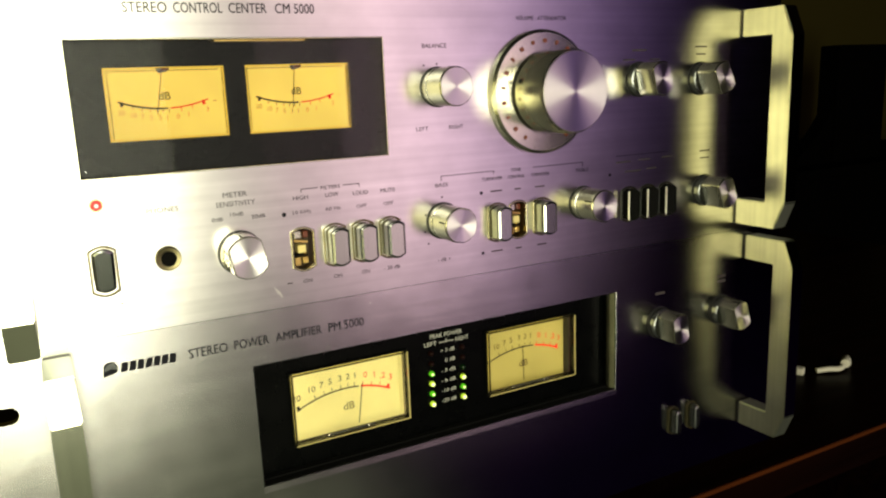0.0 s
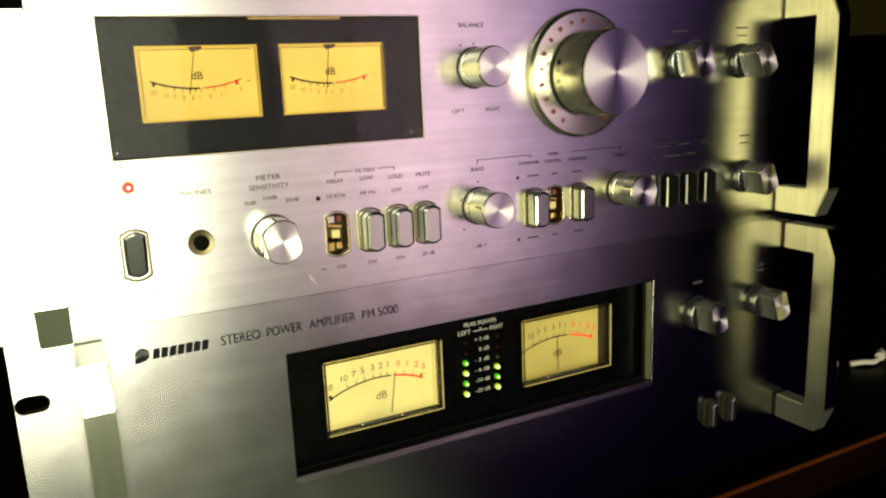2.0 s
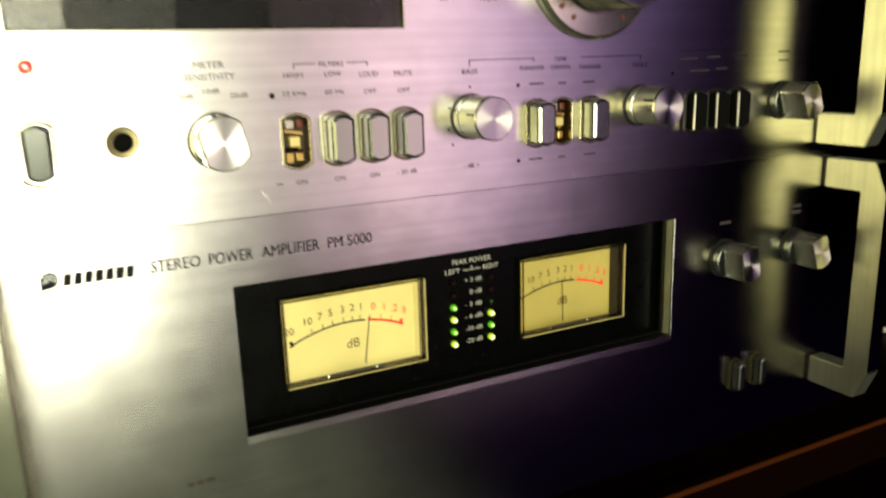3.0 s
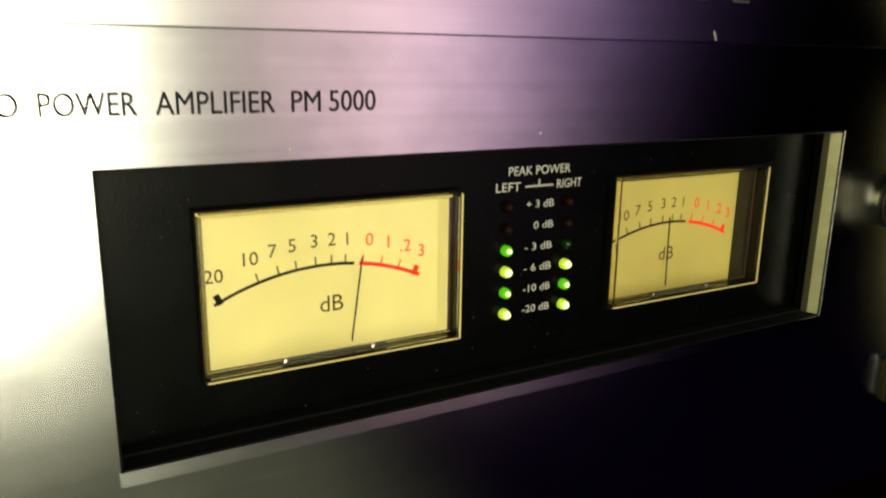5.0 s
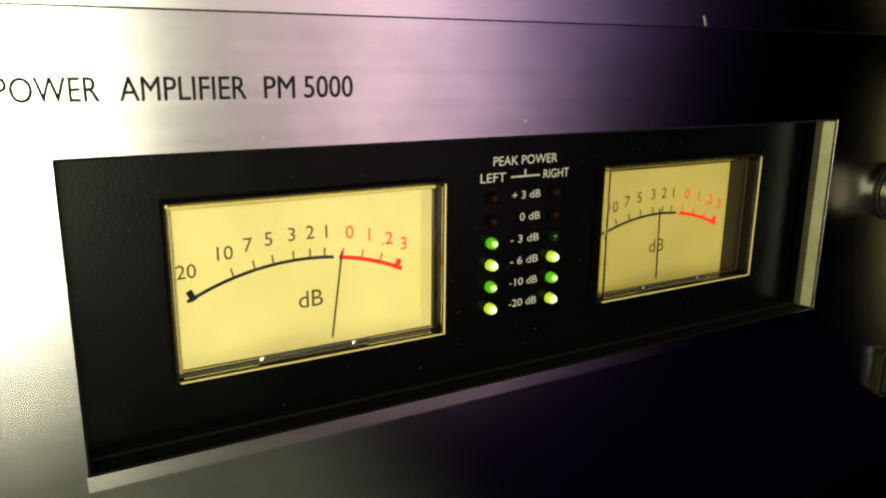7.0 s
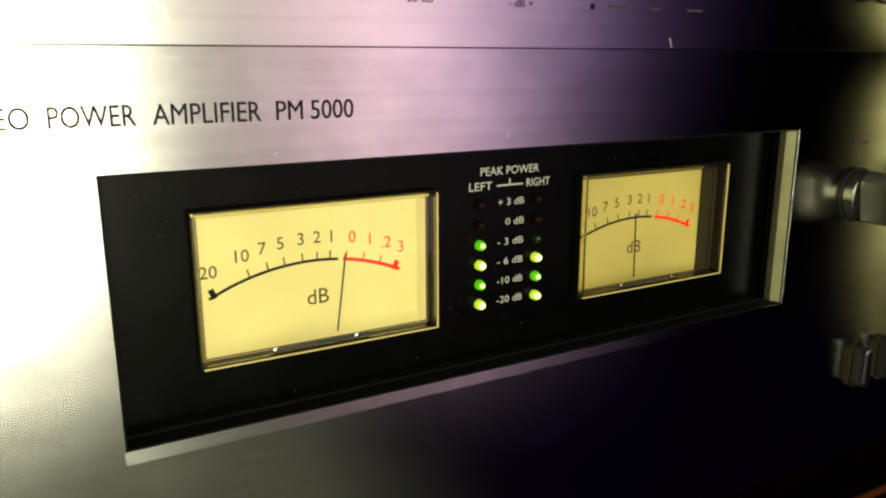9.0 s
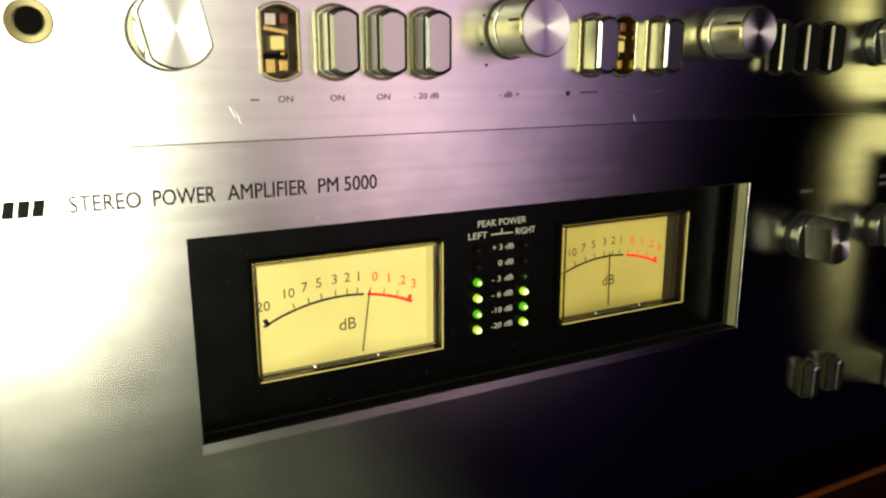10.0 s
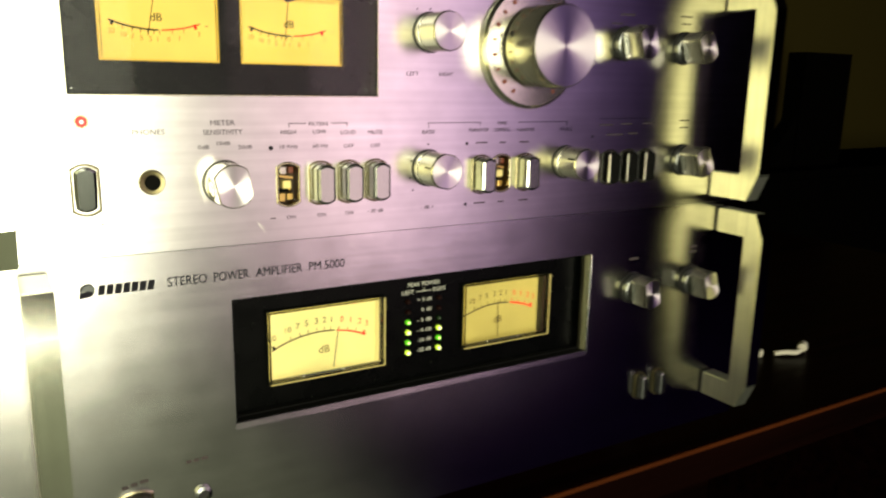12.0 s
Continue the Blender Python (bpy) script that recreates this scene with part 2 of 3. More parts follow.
def capsule(x0, x1, z, r, n=8):
    pts = [(x1 + r * math.cos(a), z + r * math.sin(a)) for a in [math.pi * (i / n - 0.5) for i in range(n + 1)]]
    return pts + [(x0 - r * math.cos(a), z - r * math.sin(a)) for a in [math.pi * (i / n - 0.5) for i in range(n + 1)]]


def lathe(profile, n=48, clip=0.0, turn=0.0):
    """Rings (radius, y) about the y axis; clip cuts two flats at that distance, turned by so many degrees."""
    bm = bmesh.new()
    c, s = math.cos(radians(turn)), math.sin(radians(turn))
    rings = []
    for r, y in profile:
        ring = []
        for i in range(n):
            a = 2 * math.pi * i / n
            u, v = r * math.cos(a), r * math.sin(a)
            if clip:
                u = max(-clip * r, min(clip * r, u))
            ring.append(bm.verts.new((u * c - v * s, y, u * s + v * c)))
        rings.append(ring)
    for a, b in zip(rings, rings[1:]):
        for i in range(n):
            bm.faces.new((a[i], a[(i + 1) % n], b[(i + 1) % n], b[i]))
    bm.faces.new(rings[0])
    bm.faces.new(rings[-1])
    bmesh.ops.remove_doubles(bm, verts=bm.verts[:], dist=1e-7)
    bmesh.ops.recalc_face_normals(bm, faces=bm.faces[:])
    return bm


def letters(name, text, x, z, width, height, y, mat, parent, centre=True, slant=0.0, bold=0.0):
    """Printed words of the built-in font, fitted to a width and a cap height."""
    cu = bpy.data.curves.new("tmp", "FONT")
    cu.body = text
    cu.resolution_u = 3
    ob = bpy.data.objects.new("tmp", cu)
    scene.collection.objects.link(ob)
    me = bpy.data.meshes.new_from_object(ob.evaluated_get(bpy.context.evaluated_depsgraph_get()))
    bpy.data.objects.remove(ob)
    bpy.data.curves.remove(cu)
    xs = [v.co.x for v in me.vertices]
    x0, x1 = min(xs), max(xs)
    sx = width / (x1 - x0) if width else height / 0.70
    off = (x0 + x1) / 2 if centre else x0
    for v in me.vertices:
        u, h = (v.co.x - off) * sx, v.co.y / 0.70 * height
        v.co = Vector((u + slant * h, 0.0, h))
    if bold:
        bm = bmesh.new()
        bm.from_mesh(me)
        for i, (dx, dz) in enumerate(((1, 0), (0, 1), (1, 1))):
            extra = bmesh.ops.duplicate(bm, geom=bm.verts[:len(me.vertices)] + bm.edges[:len(me.edges)] + bm.faces[:len(me.polygons)])["geom"]
            for v in extra:
                if isinstance(v, bmesh.types.BMVert):
                    v.co += Vector((dx * bold, 0.00001 * (i + 1), dz * bold * 0.6))
        bm.to_mesh(me)
        bm.free()
    me.name = name
    return part_mesh(name, me, mat, parent, "", (x, y, z))


def arc_strip(cx, cz, r, a0, a1, w, y, n=28, w1=None):
    """A bowed line about (cx, cz) from a0 to a1 degrees, 0 pointing up, clockwise positive."""
    bm = bmesh.new()
    inner, outer = [], []
    for i in range(n + 1):
        a = radians(a0 + (a1 - a0) * i / n)
        ww = w if w1 is None else w + (w1 - w) * i / n
        for lst, q in ((inner, r - ww / 2), (outer, r + ww / 2)):
            lst.append(bm.verts.new((cx + q * math.sin(a), y, cz + q * math.cos(a))))
    for i in range(n):
        bm.faces.new((inner[i], inner[i + 1], outer[i + 1], outer[i]))
    return bm


def stick(x0, z0, x1, z1, w, y, thick=0.0003):
    d = Vector((x1 - x0, z1 - z0)).normalized() * w / 2
    bm = bmesh.new()
    q = [(x0 - d.y, z0 + d.x), (x0 + d.y, z0 - d.x), (x1 + d.y, z1 - d.x), (x1 - d.y, z1 + d.x)]
    fr = [bm.verts.new((a, y, b)) for a, b in q]
    bk = [bm.verts.new((a, y + thick, b)) for a, b in q]
    bm.faces.new(fr)
    bm.faces.new(bk[::-1])
    for i in range(4):
        bm.faces.new((fr[i], bk[i], bk[(i + 1) % 4], fr[(i + 1) % 4]))
    bmesh.ops.recalc_face_normals(bm, faces=bm.faces[:])
    return bm


def thing(name, label, category, at=(0, 0, 0), kind="", group=""):
    ob = new(name)
    ob.empty_display_size = 0.05
    ob.location = at
    return tagged(ob, label, category, group, kind)


# ---- the room ----
def room():
    x0, x1, y0, y1, z0, z1 = -1.8, 4.2, -3.2, 1.3, -0.70, 1.75
    t = 0.08
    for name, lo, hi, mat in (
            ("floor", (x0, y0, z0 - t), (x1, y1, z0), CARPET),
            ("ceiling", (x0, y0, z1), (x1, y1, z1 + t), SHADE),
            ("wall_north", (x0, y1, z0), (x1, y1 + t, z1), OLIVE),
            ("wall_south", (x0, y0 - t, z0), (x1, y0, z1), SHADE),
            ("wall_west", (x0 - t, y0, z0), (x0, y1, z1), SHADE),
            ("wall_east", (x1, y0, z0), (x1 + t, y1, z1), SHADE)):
        label = {"floor": "dark violet carpeted floor", "ceiling": "unseen ceiling, near-black for dark reflections", "wall_north": "dim olive painted room wall"}.get(name, "unseen room wall, near-black for dark reflections")
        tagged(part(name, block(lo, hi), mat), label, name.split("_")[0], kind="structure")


room()


# ---- shared parts of the two amplifiers ----
def handle(parent, x, z0, z1):
    """C-shaped solid handle with sloped front corners."""
    t, d, bar, foot = 0.0115, 0.037, 0.0145, 0.0165
    prof = [(0, z0), (-(d - 0.007), z0), (-d, z0 + 0.017), (-d, z1 - 0.017), (-(d - 0.007), z1), (0, z1),
            (0, z1 - foot), (-(d - bar), z1 - foot), (-(d - bar), z0 + foot), (0, z0 + foot)]
    bm = bmesh.new()
    a = [bm.verts.new((0, y, z)) for y, z in prof]
    b = [bm.verts.new((t, y, z)) for y, z in prof]
    bm.faces.new(a)
    bm.faces.new(b[::-1])
    for i in range(len(prof)):
        bm.faces.new((a[i], b[i], b[(i + 1) % len(prof)], a[(i + 1) % len(prof)]))
    bmesh.ops.recalc_face_normals(bm, faces=bm.faces[:])
    bmesh.ops.bevel(bm, geom=bm.edges[:], offset=0.0006, segments=2, affect="EDGES")
    bm.normal_update()
    # tops and undersides take the darkened end colour, fronts the polished one
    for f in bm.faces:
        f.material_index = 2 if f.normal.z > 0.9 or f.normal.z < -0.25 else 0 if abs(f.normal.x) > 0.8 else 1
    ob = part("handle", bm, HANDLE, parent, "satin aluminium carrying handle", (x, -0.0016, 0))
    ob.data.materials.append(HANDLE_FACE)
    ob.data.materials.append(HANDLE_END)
    for z in (z0, z1 - foot):
        part("gasket", block((0.0004, 0.0002, z + 0.0004), (t - 0.0004, 0.0013, z + foot - 0.0004)), BLACK, ob, "thin black gasket under the handle")
    return ob


def small_knob(parent, x, z, turn, r=0.0092, length=0.0205, flat=0.76):
    k = part("knob", lathe([(r * 0.96, -0.0062), (r, -0.0066), (r, -length + 0.0005), (r - 0.0005, -length)], 64, flat, turn),
             TURNED, parent, "turned aluminium knob with two flats", (x, 0, z), True)
    part("recess_ring", lathe([(r + 0.0006, -0.0002), (r + 0.0006, -0.0012), (r * 0.8, -0.0012)], 40), BLACK, k)
    part("base_ring", lathe([(r * 0.90, -0.0012), (r * 1.0, -0.0016), (r * 1.0, -0.0052), (r * 0.93, -0.0055), (r * 0.9, -0.0062)], 48), STEEL if flat < 0.7 else TURNED, k, "", None, True)
    part("face", lathe([(r - 0.0006, -length - 0.0001), (r - 0.0007, -length - 0.0004), (r * 0.3, -length - 0.0002), (0.0002, -length - 0.0001)], 64, flat, turn),
         FACE, k, "spun aluminium knob face")
    c, s = math.cos(radians(turn + 90)), math.sin(radians(turn + 90))
    part("pointer", stick(c * r * 0.999, s * r * 0.999, c * r * 1.015, s * r * 1.015, 0.0008, -length + 0.001, 0.006), INK, k)
    return k


def push_button(parent, x, z, w=0.0122, h=0.0222, out=0.0095, mat=None, rim=None):
    b = part("push_button", outline_bm([arched(x, z, w, h, 0.0022), arched(x, z, w - 0.0010, h - 0.0010, 0.0021)], -0.0012, 0.001, 0.0002),
             rim or BEZEL, parent, "upright push button in a metal bezel")
    part("gap", outline_bm([arched(x, z, w - 0.0010, h - 0.0010, 0.0021), arched(x, z, w - 0.0022, h - 0.0022, 0.0019)], -0.0006, 0.001), SOCKET, b, "dark metal surround")
    part("cap", outline_bm([arched(x, z, w - 0.0026, h - 0.0026, 0.0020)], -out, 0.001, 0.0014), mat or CAP, b, "bright metal cap")
    return b


def open_switch(parent, x, z, w=0.0122, h=0.0222):
    """A push switch whose cap is gone: the contacts show in the hole."""
    b = part("push_button", outline_bm([arched(x, z, w, h, 0.0022), arched(x, z, w - 0.0022, h - 0.0022, 0.002)], -0.0012, 0.001, 0.0003),
             BEZEL, parent, "push switch with its cap missing")
    part("well", joined(outline_bm([arched(x, z, w - 0.0022, h - 0.0022, 0.002)], 0.0075, 0.008),
                        outline_bm([arched(x, z, w - 0.001, h - 0.001, 0.002), arched(x, z, w - 0.0022, h - 0.0022, 0.002)], 0.001, 0.0075)), AMBER_WELL, b)
    part("plunger", block((x - 0.0022, 0.0010, z - 0.0022), (x + 0.0020, 0.0075, z + 0.0018), 0.0005), CREAM_Y, b)
    part("contact", block((x - 0.0035, 0.0030, z - 0.0088), (x - 0.0004, 0.0075, z - 0.0045), 0.0003), BRASS, b)
    part("contact", block((x + 0.0008, 0.0036, z - 0.0082), (x + 0.0036, 0.0075, z - 0.0048), 0.0003), BRASS, b)
    part("spring", block((x - 0.0030, 0.0034, z + 0.0045), (x + 0.0006, 0.0075, z + 0.0084), 0.0004), TURNED, b, "bright bent spring leaf")
    part("spring", stick(x - 0.0036, z + 0.0040, x + 0.0034, z + 0.0028, 0.0010, 0.0024, 0.0012), BRASS, b)
    part("terminal", lathe([(0.0010, 0.0), (0.0009, -0.0012), (0.0004, -0.0015)], 12), BRASS, b, "", (x + 0.0026, 0.0062, z - 0.0030))
    part("well_band", block((x - 0.0040, 0.0052, z - 0.0044), (x + 0.0040, 0.0075, z - 0.0030), 0.0003), VOID, b)
    part("red_lug", block((x + 0.0014, 0.0030, z + 0.0050), (x + 0.0040, 0.0075, z + 0.0082), 0.0004), RED_LUG, b)
    return b


def emblem(parent, x, z, h, width):
    """Maker's mark: a quartered ring badge and a slanted row of plain blocks."""
    bm = outline_bm([round_loop(x + h * 0.62, z + h * 0.5, h * 0.56, 24)], -0.00022, 0.0)
    logo = part("emblem", bm, INK, parent, "black maker's badge of plain shapes")
    part("badge_corner", outline_bm([[(x, z - h * 0.18), (x + h * 0.66, z - h * 0.06), (x + h * 0.12, z + h * 0.72)]], -0.0002, 0.0), INK, logo)
    for r in (0.44, 0.30, 0.16):
        part("badge_ring", arc_strip(x + h * 0.66, z + h * 0.42, h * r, -105, 105, h * 0.05, -0.00034), STEEL, logo)
    x += h * 1.35
    n = 7
    step = (width - h * 1.35) / n
    for i in range(n):
        a, w, sl = x + i * step, step * 0.80, h * 0.16
        part("badge_block", outline_bm([[(a, z), (a + w, z), (a + w + sl, z + h * 0.82), (a + sl, z + h * 0.82)]], -0.0002, 0.0), INK, logo)
    return logo


INKY = -0.00055


# ---- upper unit: control amplifier ----
def control_amplifier():
    a = thing("control_amplifier", "brushed aluminium stereo control amplifier stacked on the power amplifier", "amplifier", (0, 0, 0.230))
    Z = -0.230
    L, R, B, T = -0.0155, 0.4735, 0.22940, 0.4060
    win = rect(0.0445, 0.1865, 0.2990, 0.3565)
    outer = rect(L, R, B, T)

    def P(name, bm, mat, label="", parent=a, smooth=False):
        ob = part(name, bm, mat, parent, label, None, smooth)
        if parent is a:
            ob.location.z = Z
        return ob

    def drop(ob):
        ob.location.z += Z
        return ob

    hole = [win] + [arched(x, 0.2570, 0.0112, 0.0212, 0.002) for x in (0.1385, 0.2640)]
    hole += [round_loop(0.0758, 0.2613, 0.0042, 28)]
    hole += [capsule(-0.0110, -0.0055, zz, 0.0036) for zz in (0.2535, 0.3830)]
    P("front_panel", outline_bm([outer] + hole, -0.0004, 0.005, 0.0002), PANEL, "brushed aluminium front panel")
    P("chassis", block((0.012, 0.022, B + 0.004), (0.446, 0.36, T - 0.004), 0.002), DARK, "black steel chassis")

    # meter window
    w = P("meter_window", outline_bm([rect(0.0442, 0.1868, 0.2987, 0.3568), rect(0.0449, 0.1861, 0.2994, 0.3561)], -0.0006, 0.010, 0.0002), TURNED, "thin metal window bezel")
    part("backplate", outline_bm([rect(0.0445, 0.1865, 0.299, 0.3565), rect(0.0590, 0.1105, 0.3135, 0.3450), rect(0.1200, 0.1715, 0.3135, 0.3450)], 0.0075, 0.0095), PLATE, w, "black meter surround")
    part("pane", outline_bm([rect(0.0456, 0.1854, 0.3001, 0.3554)], -0.0002, 0.0016), PANE, w, "clear acrylic pane").visible_shadow = False
    for x in (0.0474, 0.1836):
        part("corner_screw", lathe([(0.0010, 0.0074), (0.0009, 0.0070), (0.0004, 0.0068), (0.0001, 0.0068)], 14), STEEL, w, "small steel corner screw", (x, 0, 0.3016))
    # added ledge whose brass colour stands in for amber light from the meters
    part("amber_lit_edge", block((0.1060, 0.0020, 0.3553), (0.1480, 0.0072, 0.3559)), BRASS, w, "upper ledge coloured brass for the amber light on it")
    for cx, swing in ((0.08475, 3.5), (0.14575, 2.0)):
        m = P("meter", block((cx - 0.0262, 0.0120, 0.3130), (cx + 0.0262, 0.0125, 0.3455)), AMBER, "amber backlit level meter")
        part("inner_rim", outline_bm([rect(cx - 0.0264, cx + 0.0264, 0.3128, 0.3457), rect(cx - 0.0249, cx + 0.0249, 0.3143, 0.3442)], 0.0086, 0.0118), RIM, m)
        px, pz, r = cx - 0.001, 0.3830, 0.0560
        part("scale_line", arc_strip(px, pz, r, 200.5, 179, 0.0008, 0.01185), DIAL_INK, m)
        part("scale_line", arc_strip(px, pz, r, 177.6, 160, 0.0006, 0.01185), RED_INK, m)
        for ang in (199, 194, 190, 186.5, 183.5, 181, 178.5, 173, 168, 162):
            s, c = math.sin(radians(ang)), math.cos(radians(ang))
            part("scale_tick", stick(px + s * r, pz + c * r, px + s * (r + 0.0018), pz + c * (r + 0.0018), 0.0003, 0.01182, 0.0001), DIAL_INK if ang > 178 else RED_INK, m)
        for txt, ang in (("20", 198), ("10", 193), ("7", 189.5), ("5", 186), ("3", 182.5), ("1", 179.5), ("0", 175), ("1", 170.5), ("3", 162)):
            s, c = math.sin(radians(ang)), math.cos(radians(ang))
            letters("scale_figure", txt, px + s * (r + 0.0040), pz + c * (r + 0.0040) - 0.0010, 0, 0.0021, 0.01188, FADED_INK if ang > 178 else FADED_RED, m)
        for ang, ink in ((198.6, DIAL_INK), (162.6, RED_INK)):
            s, c = math.sin(radians(ang)), math.cos(radians(ang))
            part("end_mark", stick(px + s * (r - 0.0005), pz + c * (r - 0.0005), px + s * (r + 0.0016), pz + c * (r + 0.0016), 0.0012, 0.0118, 0.00008), ink, m)
        for xx in (-0.0228, 0.0222):
            part("sign_mark", stick(px + xx - 0.0008, 0.3296, px + xx + 0.0008, 0.3296, 0.0003, 0.0119, 0.0001), CARD_INK, m)
        letters("scale_figure", "dB", cx - 0.0008, 0.3308, 0, 0.0034, 0.01188, CARD_INK, m, True, 0.0, 0.0001)
        part("card_border", stick(cx - 0.0238, 0.3145, cx - 0.0238, 0.3438, 0.0003, 0.01185, 0.0001), CARD_INK, m)
        part("card_border", stick(cx - 0.0238, 0.3436, cx + 0.0240, 0.3436, 0.0003, 0.01185, 0.0001), CARD_INK, m)
        tip = radians(180 + swing)
        part("needle", stick(px, 0.3440, px + math.sin(tip) * 0.0585, pz + math.cos(tip) * 0.0585, 0.0003, 0.0112), CARD_INK, m)
        part("pivot_cover", outline_bm([[(px - 0.0026, 0.3446), (px + 0.0026, 0.3446), (px + 0.0020, 0.3430), (px - 0.0016, 0.3424)]], 0.0105, 0.0112), BROWN, m)
        part("pivot_cap", block((px - 0.0006, 0.0100, 0.3436), (px + 0.0030, 0.0106, 0.3447), 0.0002), RED_LUG, m)

    # lettering above the window
    drop(emblem(a, 0.0345, 0.3668, 0.0052, 0.0300))
    for txt, x0, x1 in (("STEREO", 0.0690, 0.0868), ("CONTROL", 0.0895, 0.1102), ("CENTER", 0.1130, 0.1300), ("CM 5000", 0.1340, 0.1525)):
        drop(letters("lettering", txt, x0, 0.3672, x1 - x0, 0.0043, INKY, INK, a, False, 0.0, 0.00007))

    # pilot lamp, mains switch, phones
    pl = P("pilot_lamp", outline_bm([round_loop(0.0492, 0.2880, 0.0031, 28), round_loop(0.0492, 0.2880, 0.0022, 28)], -0.0012, 0.0, 0.0002), BEZEL, "red pilot lamp, lit")
    part("lens", lathe([(0.0022, -0.0002), (0.0021, -0.0016), (0.0014, -0.0024), (0.0003, -0.0027)], 24), PILOT, pl, "glowing red lens", (0.0492, 0, 0.2880), True)
    part("filament", lathe([(0.0009, -0.0024), (0.0007, -0.0029), (0.0001, -0.0030)], 14), PILOT_CORE, pl, "bright centre of the lamp", (0.0492, 0, 0.2880), True)
    P_sw = drop(push_button(a, 0.0490, 0.2592, 0.0118, 0.0228, 0.0034, STEEL, BLACK))
    for v in next(c for c in P_sw.children if c.name.startswith("cap")).data.vertices:
        if v.co.y < -0.001:
            v.co.y += 0.13 * (0.2690 - v.co.z)
    tagged(P_sw, "mains rocker in a dark bezel")
    j = P("headphone_socket", lathe([(0.0032, 0.0150), (0.0034, 0.0), (0.0036, -0.0022), (0.0052, -0.0024), (0.0056, -0.0016), (0.0056, 0.0002)][::-1], 40), SOCKET, "metal-ringed headphone socket", smooth=True)
    j.location = (0.0758, 0, 0.2613 + Z)
    j.data.polygons.foreach_set("use_smooth", [True] * len(j.data.polygons))
    part("bore", lathe([(0.0033, -0.0026), (0.0033, -0.00245)], 32), VOID, j)
    letters_rows = (("PHONES", 0.0757, 0.2822, 0.0135, 0.0022), ("METER", 0.1080, 0.2858, 0.0110, 0.0023), ("SENSITIVITY", 0.1080, 0.2816, 0.0180, 0.0023),
                    ("0dB", 0.0990, 0.2752, 0.0050, 0.0018), ("10dB", 0.1080, 0.2768, 0.0060, 0.0018), ("20dB", 0.1180, 0.2748, 0.0065, 0.0018),
                    ("FILTERS", 0.1545, 0.2850, 0.0100, 0.0018), ("HIGH", 0.1390, 0.2812, 0.0075, 0.0020), ("LOW", 0.1550, 0.2812, 0.0068, 0.0020),
                    ("LOUD", 0.1700, 0.2806, 0.0080, 0.0020), ("MUTE", 0.1850, 0.2804, 0.0080, 0.0020),
                    ("10 KHz", 0.1392, 0.2744, 0.0090, 0.0018), ("60 Hz", 0.1552, 0.2744, 0.0080, 0.0018), ("OFF", 0.1702, 0.2740, 0.0055, 0.0018), ("OFF", 0.1850, 0.2738, 0.0055, 0.0018),
                    ("ON", 0.1395, 0.2402, 0.0044, 0.0018), ("ON", 0.1553, 0.2402, 0.0044, 0.0018), ("ON", 0.1703, 0.2402, 0.0044, 0.0018), ("- 20 dB", 0.1850, 0.2402, 0.0090, 0.0018),
                    ("BALANCE", 0.2150, 0.3510, 0.0140, 0.0022), ("LEFT", 0.2062, 0.3098, 0.0070, 0.0020), ("RIGHT", 0.2262, 0.3098, 0.0085, 0.0020),
                    ("VOLUME - ATTENUATOR", 0.2815, 0.3648, 0.0335, 0.0022), ("BASS", 0.2160, 0.2800, 0.0075, 0.0020), ("TONE", 0.2630, 0.2842, 0.0065, 0.0018),
                    ("CONTROL", 0.2632, 0.2804, 0.0110, 0.0018), ("TURNOVER", 0.2475, 0.2806, 0.0130, 0.0018), ("TURNOVER", 0.2795, 0.2802, 0.0125, 0.0018), ("TREBLE", 0.3090, 0.2800, 0.0095, 0.0020), ("- dB +", 0.2160, 0.2400, 0.0080, 0.0018))
    for txt, x, z, wd, h in letters_rows:
        drop(letters("lettering", txt, x, z, wd, h, INKY, INK, a))
    rows = [(0.0492, 0.2818, 0.0060, 0.0007), (0.0415, 0.2758, 0.0020, 0.0012), (0.0430, 0.2425, 0.0024, 0.0010), (0.0545, 0.2440, 0.0014, 0.0012),
            (0.1305, 0.2410, 0.0026, 0.0009), 
            (0.2500, 0.2745, 0.0075, 0.0015), (0.2640, 0.2743, 0.0040, 0.0015), (0.2790, 0.2742, 0.0065, 0.0015),
            (0.2495, 0.2410, 0.0075, 0.0015), (0.2640, 0.2408, 0.0040, 0.0015), (0.2800, 0.2408, 0.0065, 0.0015),
            (0.3405, 0.2830, 0.0110, 0.0016), (0.3480, 0.2770, 0.0130, 0.0016), (0.3570, 0.2834, 0.0090, 0.0016), (0.3630, 0.2775, 0.0080, 0.0016), (0.3760, 0.2836, 0.0100, 0.0016),
            (0.3520, 0.3480, 0.0110, 0.0018), (0.3440, 0.3425, 0.0090, 0.0016), (0.3640, 0.3425, 0.0080, 0.0016),
            (0.4020, 0.3495, 0.0100, 0.0018), (0.4020, 0.3450, 0.0080, 0.0016), (0.4080, 0.2850, 0.0090, 0.0018), (0.4080, 0.2805, 0.0080, 0.0016)]
    for x, z, wd, h in rows:
        P("lettering", block((x - wd / 2, INKY, z - h * 0.24), (x + wd / 2, 0.0001, z + h * 0.24)), FAINT)
